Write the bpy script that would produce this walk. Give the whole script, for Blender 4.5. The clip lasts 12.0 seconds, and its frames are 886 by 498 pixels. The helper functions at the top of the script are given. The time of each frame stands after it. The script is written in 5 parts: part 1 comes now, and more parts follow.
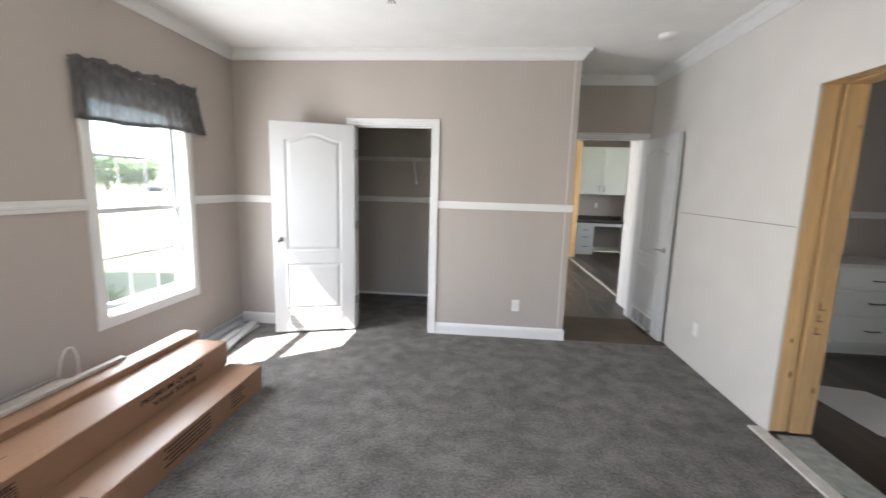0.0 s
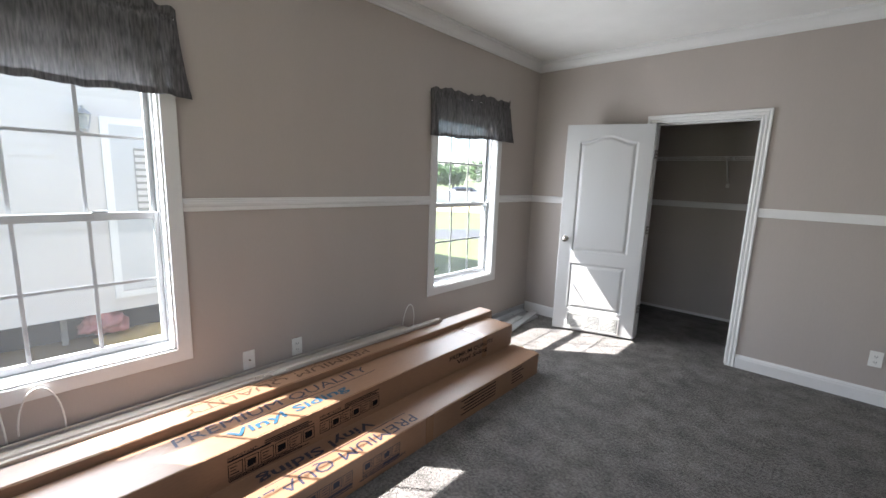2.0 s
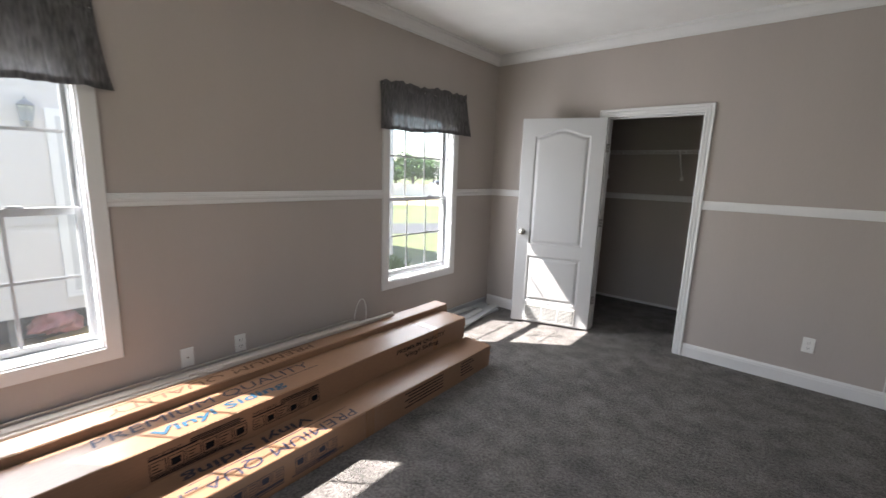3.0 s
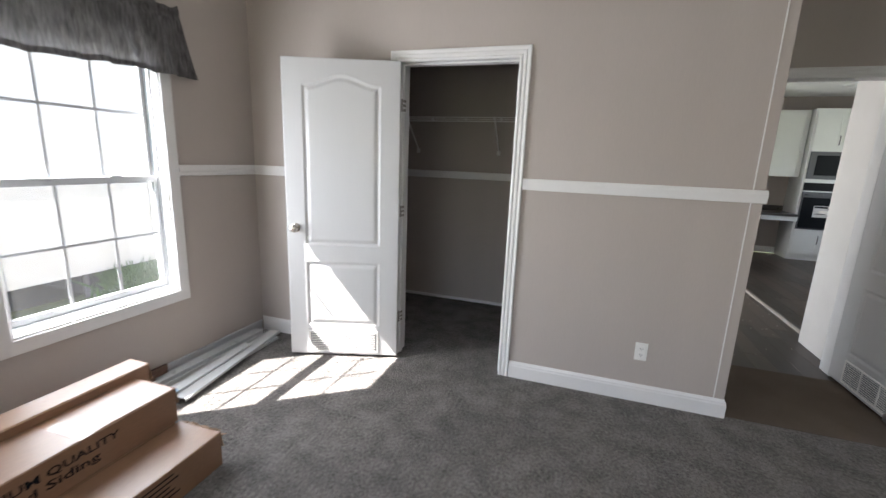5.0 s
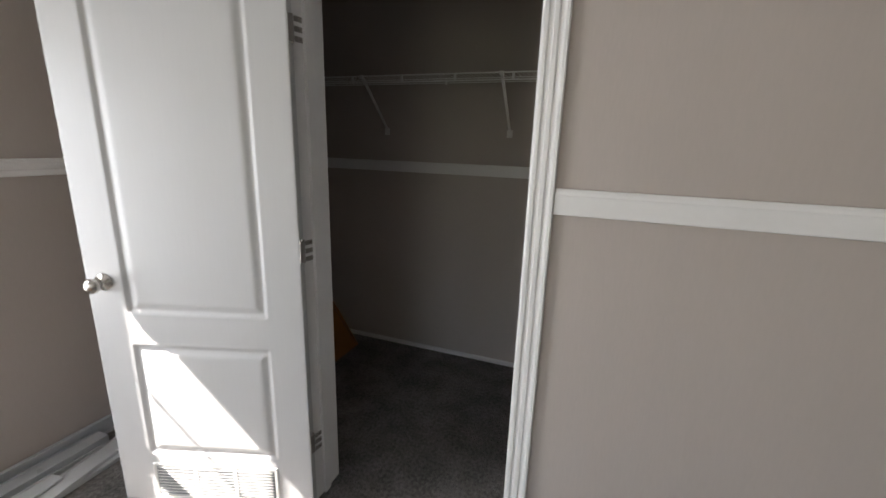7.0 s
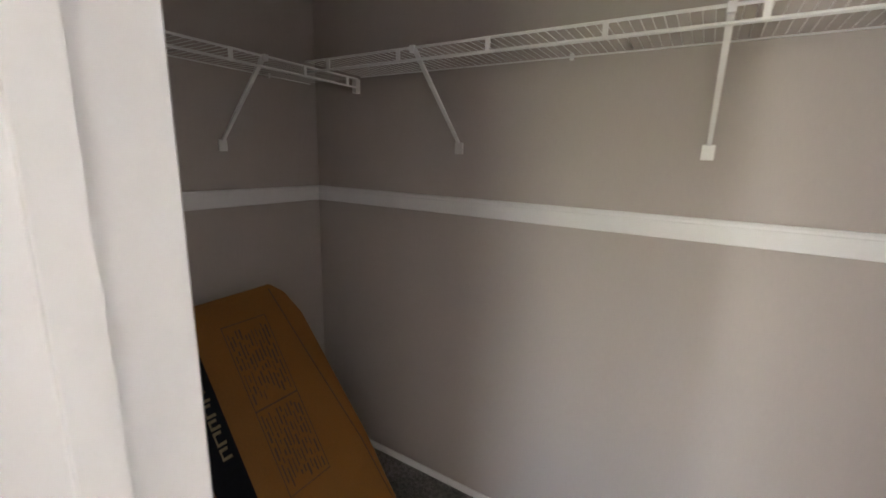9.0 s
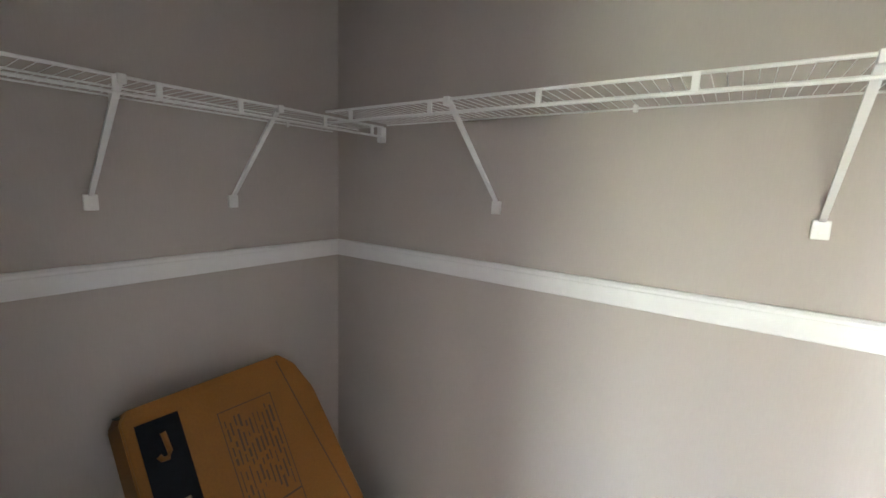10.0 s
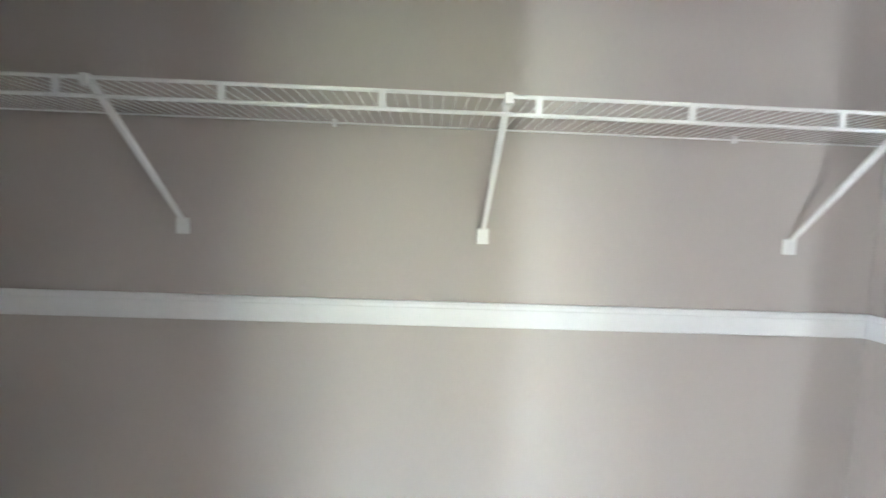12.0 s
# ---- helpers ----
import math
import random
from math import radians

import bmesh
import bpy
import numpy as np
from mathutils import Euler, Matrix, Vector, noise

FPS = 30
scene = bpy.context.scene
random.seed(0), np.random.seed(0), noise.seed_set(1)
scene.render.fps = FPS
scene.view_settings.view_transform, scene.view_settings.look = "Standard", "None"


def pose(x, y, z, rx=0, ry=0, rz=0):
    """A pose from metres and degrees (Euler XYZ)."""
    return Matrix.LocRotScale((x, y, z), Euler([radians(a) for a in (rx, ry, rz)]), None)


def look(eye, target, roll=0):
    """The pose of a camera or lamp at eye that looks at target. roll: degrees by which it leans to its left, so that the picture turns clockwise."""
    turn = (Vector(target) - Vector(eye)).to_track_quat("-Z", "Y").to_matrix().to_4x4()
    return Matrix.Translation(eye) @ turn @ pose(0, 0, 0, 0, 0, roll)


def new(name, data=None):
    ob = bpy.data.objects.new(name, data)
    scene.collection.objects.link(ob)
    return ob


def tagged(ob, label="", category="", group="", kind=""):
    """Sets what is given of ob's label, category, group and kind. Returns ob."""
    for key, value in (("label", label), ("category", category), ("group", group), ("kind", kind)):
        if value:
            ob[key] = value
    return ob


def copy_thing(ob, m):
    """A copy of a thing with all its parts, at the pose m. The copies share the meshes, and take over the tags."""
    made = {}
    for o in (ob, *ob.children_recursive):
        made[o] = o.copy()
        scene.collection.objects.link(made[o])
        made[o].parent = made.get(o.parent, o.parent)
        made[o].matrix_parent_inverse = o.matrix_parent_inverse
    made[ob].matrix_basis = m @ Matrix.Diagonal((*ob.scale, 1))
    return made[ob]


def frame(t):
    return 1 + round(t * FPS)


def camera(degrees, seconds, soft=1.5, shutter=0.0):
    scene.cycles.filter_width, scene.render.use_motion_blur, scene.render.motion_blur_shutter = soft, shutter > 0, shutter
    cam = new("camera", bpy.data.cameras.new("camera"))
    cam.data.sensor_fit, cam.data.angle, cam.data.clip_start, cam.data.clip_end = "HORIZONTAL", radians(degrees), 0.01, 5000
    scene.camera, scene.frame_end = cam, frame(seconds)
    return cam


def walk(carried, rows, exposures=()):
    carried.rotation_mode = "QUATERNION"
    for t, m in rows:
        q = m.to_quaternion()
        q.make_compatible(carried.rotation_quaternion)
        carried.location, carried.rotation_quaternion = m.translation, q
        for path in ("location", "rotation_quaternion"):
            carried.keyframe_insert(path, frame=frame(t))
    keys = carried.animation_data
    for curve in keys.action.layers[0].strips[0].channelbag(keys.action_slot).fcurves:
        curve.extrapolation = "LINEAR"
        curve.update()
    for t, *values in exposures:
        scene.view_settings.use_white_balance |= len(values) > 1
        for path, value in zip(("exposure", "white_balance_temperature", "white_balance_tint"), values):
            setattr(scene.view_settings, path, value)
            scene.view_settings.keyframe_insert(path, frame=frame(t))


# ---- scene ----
cam = camera(93.6, 12.0, shutter=0.35)
EXPO = [(0, 3.5, 6500, 12), (1.0, 3.17, 6400, 11), (1.7, 2.79, 6300, 11), (2.5, 2.35, 6350, 12), (3.2, 2.5, 6650, 13), (3.7, 2.75, 6750, 13), (5.3, 3.0, 6450, 12), (6.1, 2.9, 6550, 12), (6.5, 2.72, 6600, 12), (7.7, 2.76, 6850, 13), (9.2, 5.55, 6800, 15), (10.0, 6.22, 6300, 9), (10.5, 6.25, 6230, 8), (11.0, 6.3, 6250, 8), (12, 6.1, 5980, 5)]
PATH = [
    (0, (0.432, 0.54, 1.482), (0.254, 2.509, 1.182), 1.6),
    (0.5, (0.417, 0.499, 1.501), (-0.219, 2.368, 1.182), 1.8),
    (1, (0.401, 0.477, 1.482), (-0.576, 2.193, 1.165), 1.8),
    (1.5, (0.396, 0.461, 1.485), (-0.815, 2.019, 1.158), 2.0),
    (2, (0.383, 0.447, 1.479), (-0.94, 1.91, 1.148), 2.0),
    (2.5, (0.468, 0.496, 1.486), (-0.872, 1.94, 1.143), 1.9),
    (3, (0.574, 0.612, 1.487), (-0.685, 2.124, 1.13), 1.9),
    (3.5, (0.534, 0.865, 1.487), (-0.559, 2.496, 1.105), 1.8),
    (3.7, (0.499, 0.974, 1.514), (-0.505, 2.657, 1.116), 2.2),
    (5.3, (0.353, 2.191, 1.418), (-0.233, 4.057, 0.996), 2.1),
    (5.5, (0.362, 2.347, 1.425), (-0.23, 4.206, 0.986), 2.0),
    (6, (0.348, 2.728, 1.435), (-0.243, 4.584, 0.982), 1.9),
    (6.5, (0.205, 3.086, 1.441), (-0.421, 4.926, 0.97), 1.8),
    (7, (0.118, 3.426, 1.442), (-0.560, 5.243, 0.954), 1.8),
    (7.5, (0.012, 3.726, 1.453), (-0.742, 5.508, 0.948), 2.0),
    (7.7, (-0.050, 3.855, 1.446), (-0.854, 5.612, 0.933), 2.0),
    (9.3, (-0.512, 4.634, 1.506), (-1.583, 6.275, 1.107), 1.9),
    (9.5, (-0.562, 4.684, 1.535), (-1.665, 6.31, 1.159), 2.0),
    (10, (-0.589, 4.718, 1.581), (-1.72, 6.34, 1.279), 2.2),
    (10.5, (-0.529, 4.679, 1.578), (-1.588, 6.361, 1.351), 2.1),
    (11, (-0.577, 4.737, 1.575), (-1.426, 6.538, 1.395), 2.2),
    (11.5, (-0.615, 4.804, 1.564), (-1.086, 6.742, 1.412), 2.2),
    (12, (-0.576, 4.815, 1.563), (-0.513, 6.808, 1.41), 2.1),
]
walk(cam, [(t, look(eye, aim, lean)) for t, eye, aim, lean in PATH], EXPO)

scene.cycles.max_bounces = 10
scene.cycles.diffuse_bounces = 3
scene.cycles.transparent_max_bounces = 12

# ---- world, sun, window light, added fill lamps ----
SUN_WAY = Vector((0.69, 0.520, -1.0)).normalized()
world = bpy.data.worlds.new("sky_world")
scene.world = world
world.use_nodes = True
wn = world.node_tree
sky = wn.nodes.new("ShaderNodeTexSky")
sky.sky_type = "NISHITA"
sky.sun_disc = False
sky.sun_elevation = radians(49.2)
sky.sun_rotation = radians(233.0)
wn.nodes["Background"].inputs["Strength"].default_value = 0.10
wn.links.new(sky.outputs["Color"], wn.nodes["Background"].inputs["Color"])
sun = bpy.data.lights.new("sun", "SUN")
sun.energy, sun.angle, sun.color = 5.0, radians(0.5), (1.0, 0.965, 0.92)
new("sun", sun).matrix_world = look((-20, -16, 30), Vector((-20, -16, 30)) + SUN_WAY)


def window_light(name, place, way, width, height, watts, colour=(0.92, 0.96, 1.0)):
    la = bpy.data.lights.new(name, "AREA")
    la.shape, la.size, la.size_y, la.energy, la.color = "RECTANGLE", width, height, watts, colour
    new(name, la).matrix_world = look(place, Vector(place) + Vector(way))


SKY_W = 5.1
XL_OUT = -2.10   # plane of the outer openings
window_light("window_light", (-2.092, 0.635, 1.185), (1, 0, 0), 0.80, 1.26, SKY_W + 1.6)
window_light("window_light", (-2.092, 3.435, 1.185), (1, 0, 0), 0.80, 1.26, SKY_W)
# added fill from an unseen opening behind the start, to brighten the closet
window_light("back_fill_light", (-0.05, -1.02, 1.3), (0, 1, 0), 1.6, 1.2, 0.85)
# added kitchen fill; its opening in the right wall is unseen
window_light("kitchen_fill_light", (5.36, 8.2, 1.5), (-1, 0, 0), 2.4, 1.3, 2.6)
# added fill for the far room, through an unseen opening in the left wall
window_light("living_fill_light", (XL_OUT, 8.2, 1.5), (1, 0, 0), 2.0, 1.25, 21)
# added bathroom fill; no window is known on that side
window_light("bath_fill_light", (5.16, 2.9, 1.6), (-1, 0, 0), 1.0, 1.0, 1.0)

# ---- materials ----


def mat(name, colour, rough=0.6, vary=0.08, scale=6.0, fine=90.0, bump=0.15, metal=0.0, stretch=(1, 1, 1), spec=0.5, depth=0.002):
    """A painted or raw surface: base colour with drift at two scales, fine relief and uneven gloss."""
    m = bpy.data.materials.new(name)
    m.use_nodes = True
    nt = m.node_tree
    n, l = nt.nodes, nt.links
    b = n["Principled BSDF"]
    tc = n.new("ShaderNodeTexCoord")
    mp = n.new("ShaderNodeMapping")
    mp.inputs["Scale"].default_value = stretch
    l.new(tc.outputs["Object"], mp.inputs["Vector"])
    big = n.new("ShaderNodeTexNoise")
    big.inputs["Scale"].default_value, big.inputs["Detail"].default_value = scale, 4
    small = n.new("ShaderNodeTexNoise")
    small.inputs["Scale"].default_value, small.inputs["Detail"].default_value = fine, 3
    l.new(mp.outputs[0], big.inputs["Vector"])
    l.new(mp.outputs[0], small.inputs["Vector"])
    add = n.new("ShaderNodeMath")
    add.operation = "MULTIPLY_ADD"
    add.inputs[1].default_value = 0.5
    l.new(small.outputs["Fac"], add.inputs[0])
    l.new(big.outputs["Fac"], add.inputs[2])
    ramp = n.new("ShaderNodeMapRange")
    ramp.inputs[1].default_value, ramp.inputs[2].default_value = 0.45, 1.05
    ramp.inputs[3].default_value, ramp.inputs[4].default_value = 1 - vary, 1 + vary
    l.new(add.outputs[0], ramp.inputs[0])
    mul = n.new("ShaderNodeVectorMath")
    mul.operation = "SCALE"
    mul.inputs[0].default_value = colour
    l.new(ramp.outputs[0], mul.inputs["Scale"])
    l.new(mul.outputs[0], b.inputs["Base Color"])
    rr = n.new("ShaderNodeMapRange")
    rr.inputs[3].default_value, rr.inputs[4].default_value = max(rough - 0.08, 0.02), min(rough + 0.08, 1)
    l.new(big.outputs["Fac"], rr.inputs[0])
    l.new(rr.outputs[0], b.inputs["Roughness"])
    b.inputs["Metallic"].default_value = metal
    b.inputs["Specular IOR Level"].default_value = spec
    if bump:
        bp = n.new("ShaderNodeBump")
        bp.inputs["Strength"].default_value, bp.inputs["Distance"].default_value = bump, depth
        l.new(small.outputs["Fac"], bp.inputs["Height"])
        l.new(bp.outputs[0], b.inputs["Normal"])
    return m


def nodes_of(m):
    return m.node_tree.nodes, m.node_tree.links, m.node_tree.nodes["Principled BSDF"]


# greige vinyl-covered gypsum with a faint woven vertical grain
WALL = mat("greige_wallboard", (0.446, 0.396, 0.362), 0.62, 0.05, 2.2, 240, 0.10, stretch=(1, 1, 0.12), depth=0.001, spec=0.3)
DRYWALL = mat("pale_drywall", (0.62, 0.59, 0.555), 0.75, 0.05, 3.0, 160, 0.10, depth=0.001)
CEIL = mat("white_ceiling_texture", (0.86, 0.845, 0.82), 0.9, 0.04, 4.0, 120, 0.35, depth=0.002)
TRIM = mat("white_trim_paint", (0.74, 0.73, 0.72), 0.38, 0.03, 5.0, 60, 0.05, depth=0.001)
DOORW = mat("white_door_skin", (0.53, 0.528, 0.526), 0.42, 0.03, 3.0, 130, 0.22, stretch=(1, 1, 0.06), depth=0.0008)
VINYLW = mat("white_window_vinyl", (0.54, 0.56, 0.58), 0.30, 0.02, 5.0, 50, 0.02)
PLASTIC = mat("white_plastic", (0.78, 0.77, 0.74), 0.35, 0.02, 20, 80, 0.02)
DARK = mat("black_slots", (0.02, 0.02, 0.02), 0.5, 0.1, 20, 80, 0.0)
WIRE = mat("white_coated_wire", (0.80, 0.79, 0.77), 0.35, 0.03, 30, 90, 0.02)
CHROME = mat("brushed_nickel", (0.55, 0.53, 0.50), 0.22, 0.05, 30, 150, 0.03, metal=1.0)
HINGE = mat("dull_nickel", (0.32, 0.30, 0.28), 0.4, 0.08, 40, 150, 0.05, metal=1.0)
BLACKM = mat("black_pull_metal", (0.03, 0.03, 0.03), 0.4, 0.1, 40, 150, 0.02, metal=0.6)
STEEL = mat("stainless_steel", (0.10, 0.10, 0.105), 0.5, 0.04, 10, 120, 0.04, metal=0.3, stretch=(0.1, 1, 1))
OVENG = mat("black_oven_glass", (0.012, 0.013, 0.015), 0.3, 0.05, 5, 20, 0.0, spec=0.05)
CABW = mat("white_cabinet_paint", (0.74, 0.75, 0.72), 0.4, 0.03, 3, 60, 0.03)
COUNTER = mat("dark_laminate", (0.05, 0.045, 0.04), 0.3, 0.3, 14, 90, 0.03)
PALETOP = mat("pale_stone_top", (0.62, 0.60, 0.56), 0.3, 0.1, 14, 90, 0.02)
ISLAND = mat("dark_stained_panel", (0.07, 0.05, 0.04), 0.45, 0.2, 5, 60, 0.08, stretch=(1, 1, 0.1))
CARD = mat("brown_cardboard", (0.252, 0.138, 0.078), 0.42, 0.18, 2.2, 130, 0.16, stretch=(1, 0.25, 1), depth=0.0012, spec=0.65)
CARDEND = mat("raw_cardboard_edge", (0.36, 0.225, 0.14), 0.75, 0.15, 10, 160, 0.3)
CARDO = mat("orange_brown_cardboard", (0.235, 0.104, 0.024), 0.6, 0.16, 3.0, 130, 0.16, depth=0.0012, spec=0.2)
INK = mat("navy_ink", (0.018, 0.021, 0.045), 0.55, 0.25, 30, 160, 0.02)
INKB = mat("blue_ink", (0.012, 0.065, 0.115), 0.5, 0.2, 30, 160, 0.02)
INKK = mat("dark_ink", (0.008, 0.009, 0.013), 0.7, 0.25, 30, 160, 0.02, spec=0.12)
INKR = mat("brown_ink", (0.075, 0.036, 0.018), 0.6, 0.25, 30, 160, 0.02)
TAPE = mat("clear_brown_tape", (0.33, 0.195, 0.12), 0.22, 0.08, 10, 60, 0.05)
LUMBER = mat("raw_pine_stud", (0.66, 0.42, 0.205), 0.65, 0.36, 5, 60, 0.25, stretch=(3, 3, 0.12), depth=0.002)
KNOTS = mat("pine_knot", (0.16, 0.07, 0.03), 0.6, 0.3, 20, 90, 0.1)
FELT = mat("grey_underlay", (0.30, 0.31, 0.29), 0.9, 0.3, 20, 150, 0.5)
PAPER = mat("pale_floor_paper", (0.60, 0.58, 0.55), 0.8, 0.06, 5, 90, 0.08)
SIDING = mat("pale_vinyl_siding", (0.60, 0.57, 0.55), 0.5, 0.03, 4, 80, 0.05, stretch=(1, 0.1, 1))
GREYW = mat("pale_grey_paint", (0.56, 0.56, 0.56), 0.5, 0.04, 4, 60, 0.04)
LAWN = mat("summer_lawn", (0.105, 0.125, 0.045), 0.9, 0.30, 1.2, 60, 0.6, depth=0.02)
DIRT = mat("tan_bare_soil", (0.17, 0.12, 0.065), 0.95, 0.3, 2.0, 60, 0.6, depth=0.02)
ASPHALT = mat("grey_asphalt", (0.06, 0.06, 0.065), 0.85, 0.2, 2.0, 140, 0.4, depth=0.006)
LEAF = mat("green_leaves", (0.06, 0.13, 0.03), 0.6, 0.4, 1.5, 20, 0.0)
BARK = mat("brown_bark", (0.12, 0.085, 0.06), 0.9, 0.3, 6, 40, 0.5)
CRAWL_SHADE = mat("crawl_space_shade", (0.035, 0.035, 0.04), 0.8, 0.3, 2, 40, 0.2)
REDC = mat("faded_red_tarp", (0.30, 0.12, 0.11), 0.6, 0.2, 3, 40, 0.2)
ROOF = mat("grey_shingles", (0.12, 0.115, 0.11), 0.9, 0.25, 5, 60, 0.4)
FENCEM = mat("pale_fence_boards", (0.50, 0.50, 0.52), 0.7, 0.1, 3, 50, 0.1)
CARP = mat("dark_blue_car_paint", (0.03, 0.04, 0.07), 0.25, 0.05, 3, 50, 0.0)
TYRE = mat("black_rubber", (0.02, 0.02, 0.02), 0.8, 0.1, 9, 60, 0.1)


def carpet_material():
    m = mat("grey_brown_cut_pile_carpet", (0.186, 0.171, 0.160), 0.95, 0.24, 2.2, 230, 1.0, depth=0.010, spec=0.1)
    n, l, b = nodes_of(m)
    tc = n["Texture Coordinate"]
    tuft = n.new("ShaderNodeTexVoronoi")
    tuft.inputs["Scale"].default_value = 120
    warp = n.new("ShaderNodeTexNoise")
    warp.inputs["Scale"].default_value, warp.inputs["Detail"].default_value = 62, 4
    pile = n.new("ShaderNodeTexNoise")
    pile.inputs["Scale"].default_value, pile.inputs["Detail"].default_value = 7.5, 6
    for t in (tuft, warp, pile):
        l.new(tc.outputs["Object"], t.inputs["Vector"])
    shade = n.new("ShaderNodeMapRange")
    shade.inputs[1].default_value, shade.inputs[2].default_value = 0.37, 0.63
    shade.inputs[3].default_value, shade.inputs[4].default_value = 0.52, 1.58
    mixf = n.new("ShaderNodeMath")
    mixf.operation = "MULTIPLY_ADD"
    mixf.inputs[1].default_value = 0.42
    l.new(pile.outputs["Fac"], mixf.inputs[0])
    half = n.new("ShaderNodeMath")
    half.operation = "MULTIPLY"
    half.inputs[1].default_value = 0.58
    l.new(warp.outputs["Fac"], half.inputs[0])
    l.new(half.outputs[0], mixf.inputs[2])
    l.new(mixf.outputs[0], shade.inputs[0])
    old = b.inputs["Base Color"].links[0].from_socket
    mul = n.new("ShaderNodeVectorMath")
    mul.operation = "SCALE"
    l.new(old, mul.inputs[0])
    l.new(shade.outputs[0], mul.inputs["Scale"])
    l.new(mul.outputs[0], b.inputs["Base Color"])
    bp = n["Bump"]
    bp2 = n.new("ShaderNodeBump")
    bp2.inputs["Strength"].default_value, bp2.inputs["Distance"].default_value = 1.0, 0.010
    l.new(tuft.outputs["Distance"], bp2.inputs["Height"])
    l.new(bp.outputs[0], bp2.inputs["Normal"])
    l.new(bp2.outputs[0], b.inputs["Normal"])
    b.inputs["Sheen Weight"].default_value = 0.15
    b.inputs["Sheen Roughness"].default_value = 0.6
    return m


def glass_material(name, tint=(0.97, 0.99, 0.98), cover=0.0):
    m = bpy.data.materials.new(name)
    m.use_nodes = True
    n, l = m.node_tree.nodes, m.node_tree.links
    n.remove(n["Principled BSDF"])
    clear = n.new("ShaderNodeBsdfTransparent")
    clear.inputs[0].default_value = (*tint, 1)
    gloss = n.new("ShaderNodeBsdfGlossy")
    gloss.inputs["Roughness"].default_value = 0.02
    fr = n.new("ShaderNodeLayerWeight")
    fr.inputs[0].default_value = 0.5
    steep = n.new("ShaderNodeMath")
    steep.operation = "POWER"
    steep.inputs[1].default_value = 5.0
    l.new(fr.outputs["Facing"], steep.inputs[0])
    gl = n.new("ShaderNodeMath")
    gl.operation = "MULTIPLY_ADD"
    gl.inputs[1].default_value, gl.inputs[2].default_value = 0.9, 0.04
    l.new(steep.outputs[0], gl.inputs[0])
    # pale translucent share imitates the glare haze over the view outside
    dust = n.new("ShaderNodeBsdfTranslucent")
    dust.inputs[0].default_value = (0.86, 0.88, 0.9, 1)
    tc = n.new("ShaderNodeTexCoord")
    mottle = n.new("ShaderNodeTexNoise")
    mottle.inputs["Scale"].default_value, mottle.inputs["Detail"].default_value = 5.0, 5
    l.new(tc.outputs["Object"], mottle.inputs["Vector"])
    amount = n.new("ShaderNodeMapRange")
    amount.inputs[1].default_value, amount.inputs[2].default_value = 0.3, 0.7
    amount.inputs[3].default_value, amount.inputs[4].default_value = cover * 0.7, cover * 1.3
    l.new(mottle.outputs["Fac"], amount.inputs[0])
    film = n.new("ShaderNodeMixShader")
    l.new(amount.outputs[0], film.inputs[0])
    l.new(clear.outputs[0], film.inputs[1])
    l.new(dust.outputs[0], film.inputs[2])
    mix = n.new("ShaderNodeMixShader")
    l.new(gl.outputs[0], mix.inputs[0])
    l.new(film.outputs[0], mix.inputs[1])
    l.new(gloss.outputs[0], mix.inputs[2])
    l.new(mix.outputs[0], n["Material Output"].inputs["Surface"])
    return m


def sheer_material():
    """Thin slubby charcoal voile: part open weave, part cloth that lets light through."""
    m = bpy.data.materials.new("charcoal_sheer_voile")
    m.use_nodes = True
    n, l = m.node_tree.nodes, m.node_tree.links
    n.remove(n["Principled BSDF"])
    tc = n.new("ShaderNodeTexCoord")
    mp = n.new("ShaderNodeMapping")
    mp.inputs["Scale"].default_value = (40, 40, 5)
    slub = n.new("ShaderNodeTexNoise")
    slub.inputs["Scale"].default_value, slub.inputs["Detail"].default_value = 3.0, 4
    l.new(tc.outputs["Object"], mp.inputs["Vector"])
    l.new(mp.outputs[0], slub.inputs["Vector"])
    col = n.new("ShaderNodeMapRange")
    col.inputs[1].default_value, col.inputs[2].default_value = 0.3, 0.7
    col.inputs[3].default_value, col.inputs[4].default_value = 0.55, 1.5
    l.new(slub.outputs["Fac"], col.inputs[0])
    sc = n.new("ShaderNodeVectorMath")
    sc.operation = "SCALE"
    sc.inputs[0].default_value = (0.125, 0.119, 0.120)
    l.new(col.outputs[0], sc.inputs["Scale"])
    dif = n.new("ShaderNodeBsdfDiffuse")
    tra = n.new("ShaderNodeBsdfTranslucent")
    clear = n.new("ShaderNodeBsdfTransparent")
    l.new(sc.outputs[0], dif.inputs[0])
    l.new(sc.outputs[0], tra.inputs[0])
    m1 = n.new("ShaderNodeMixShader")
    m1.inputs[0].default_value = 0.32
    l.new(dif.outputs[0], m1.inputs[1])
    l.new(tra.outputs[0], m1.inputs[2])
    gap = n.new("ShaderNodeMapRange")
    gap.inputs[1].default_value, gap.inputs[2].default_value = 0.35, 0.7
    gap.inputs[3].default_value, gap.inputs[4].default_value = 0.07, 0.015
    l.new(slub.outputs["Fac"], gap.inputs[0])
    m2 = n.new("ShaderNodeMixShader")
    l.new(gap.outputs[0], m2.inputs[0])
    l.new(m1.outputs[0], m2.inputs[1])
    l.new(clear.outputs[0], m2.inputs[2])
    l.new(m2.outputs[0], n["Material Output"].inputs["Surface"])
    return m


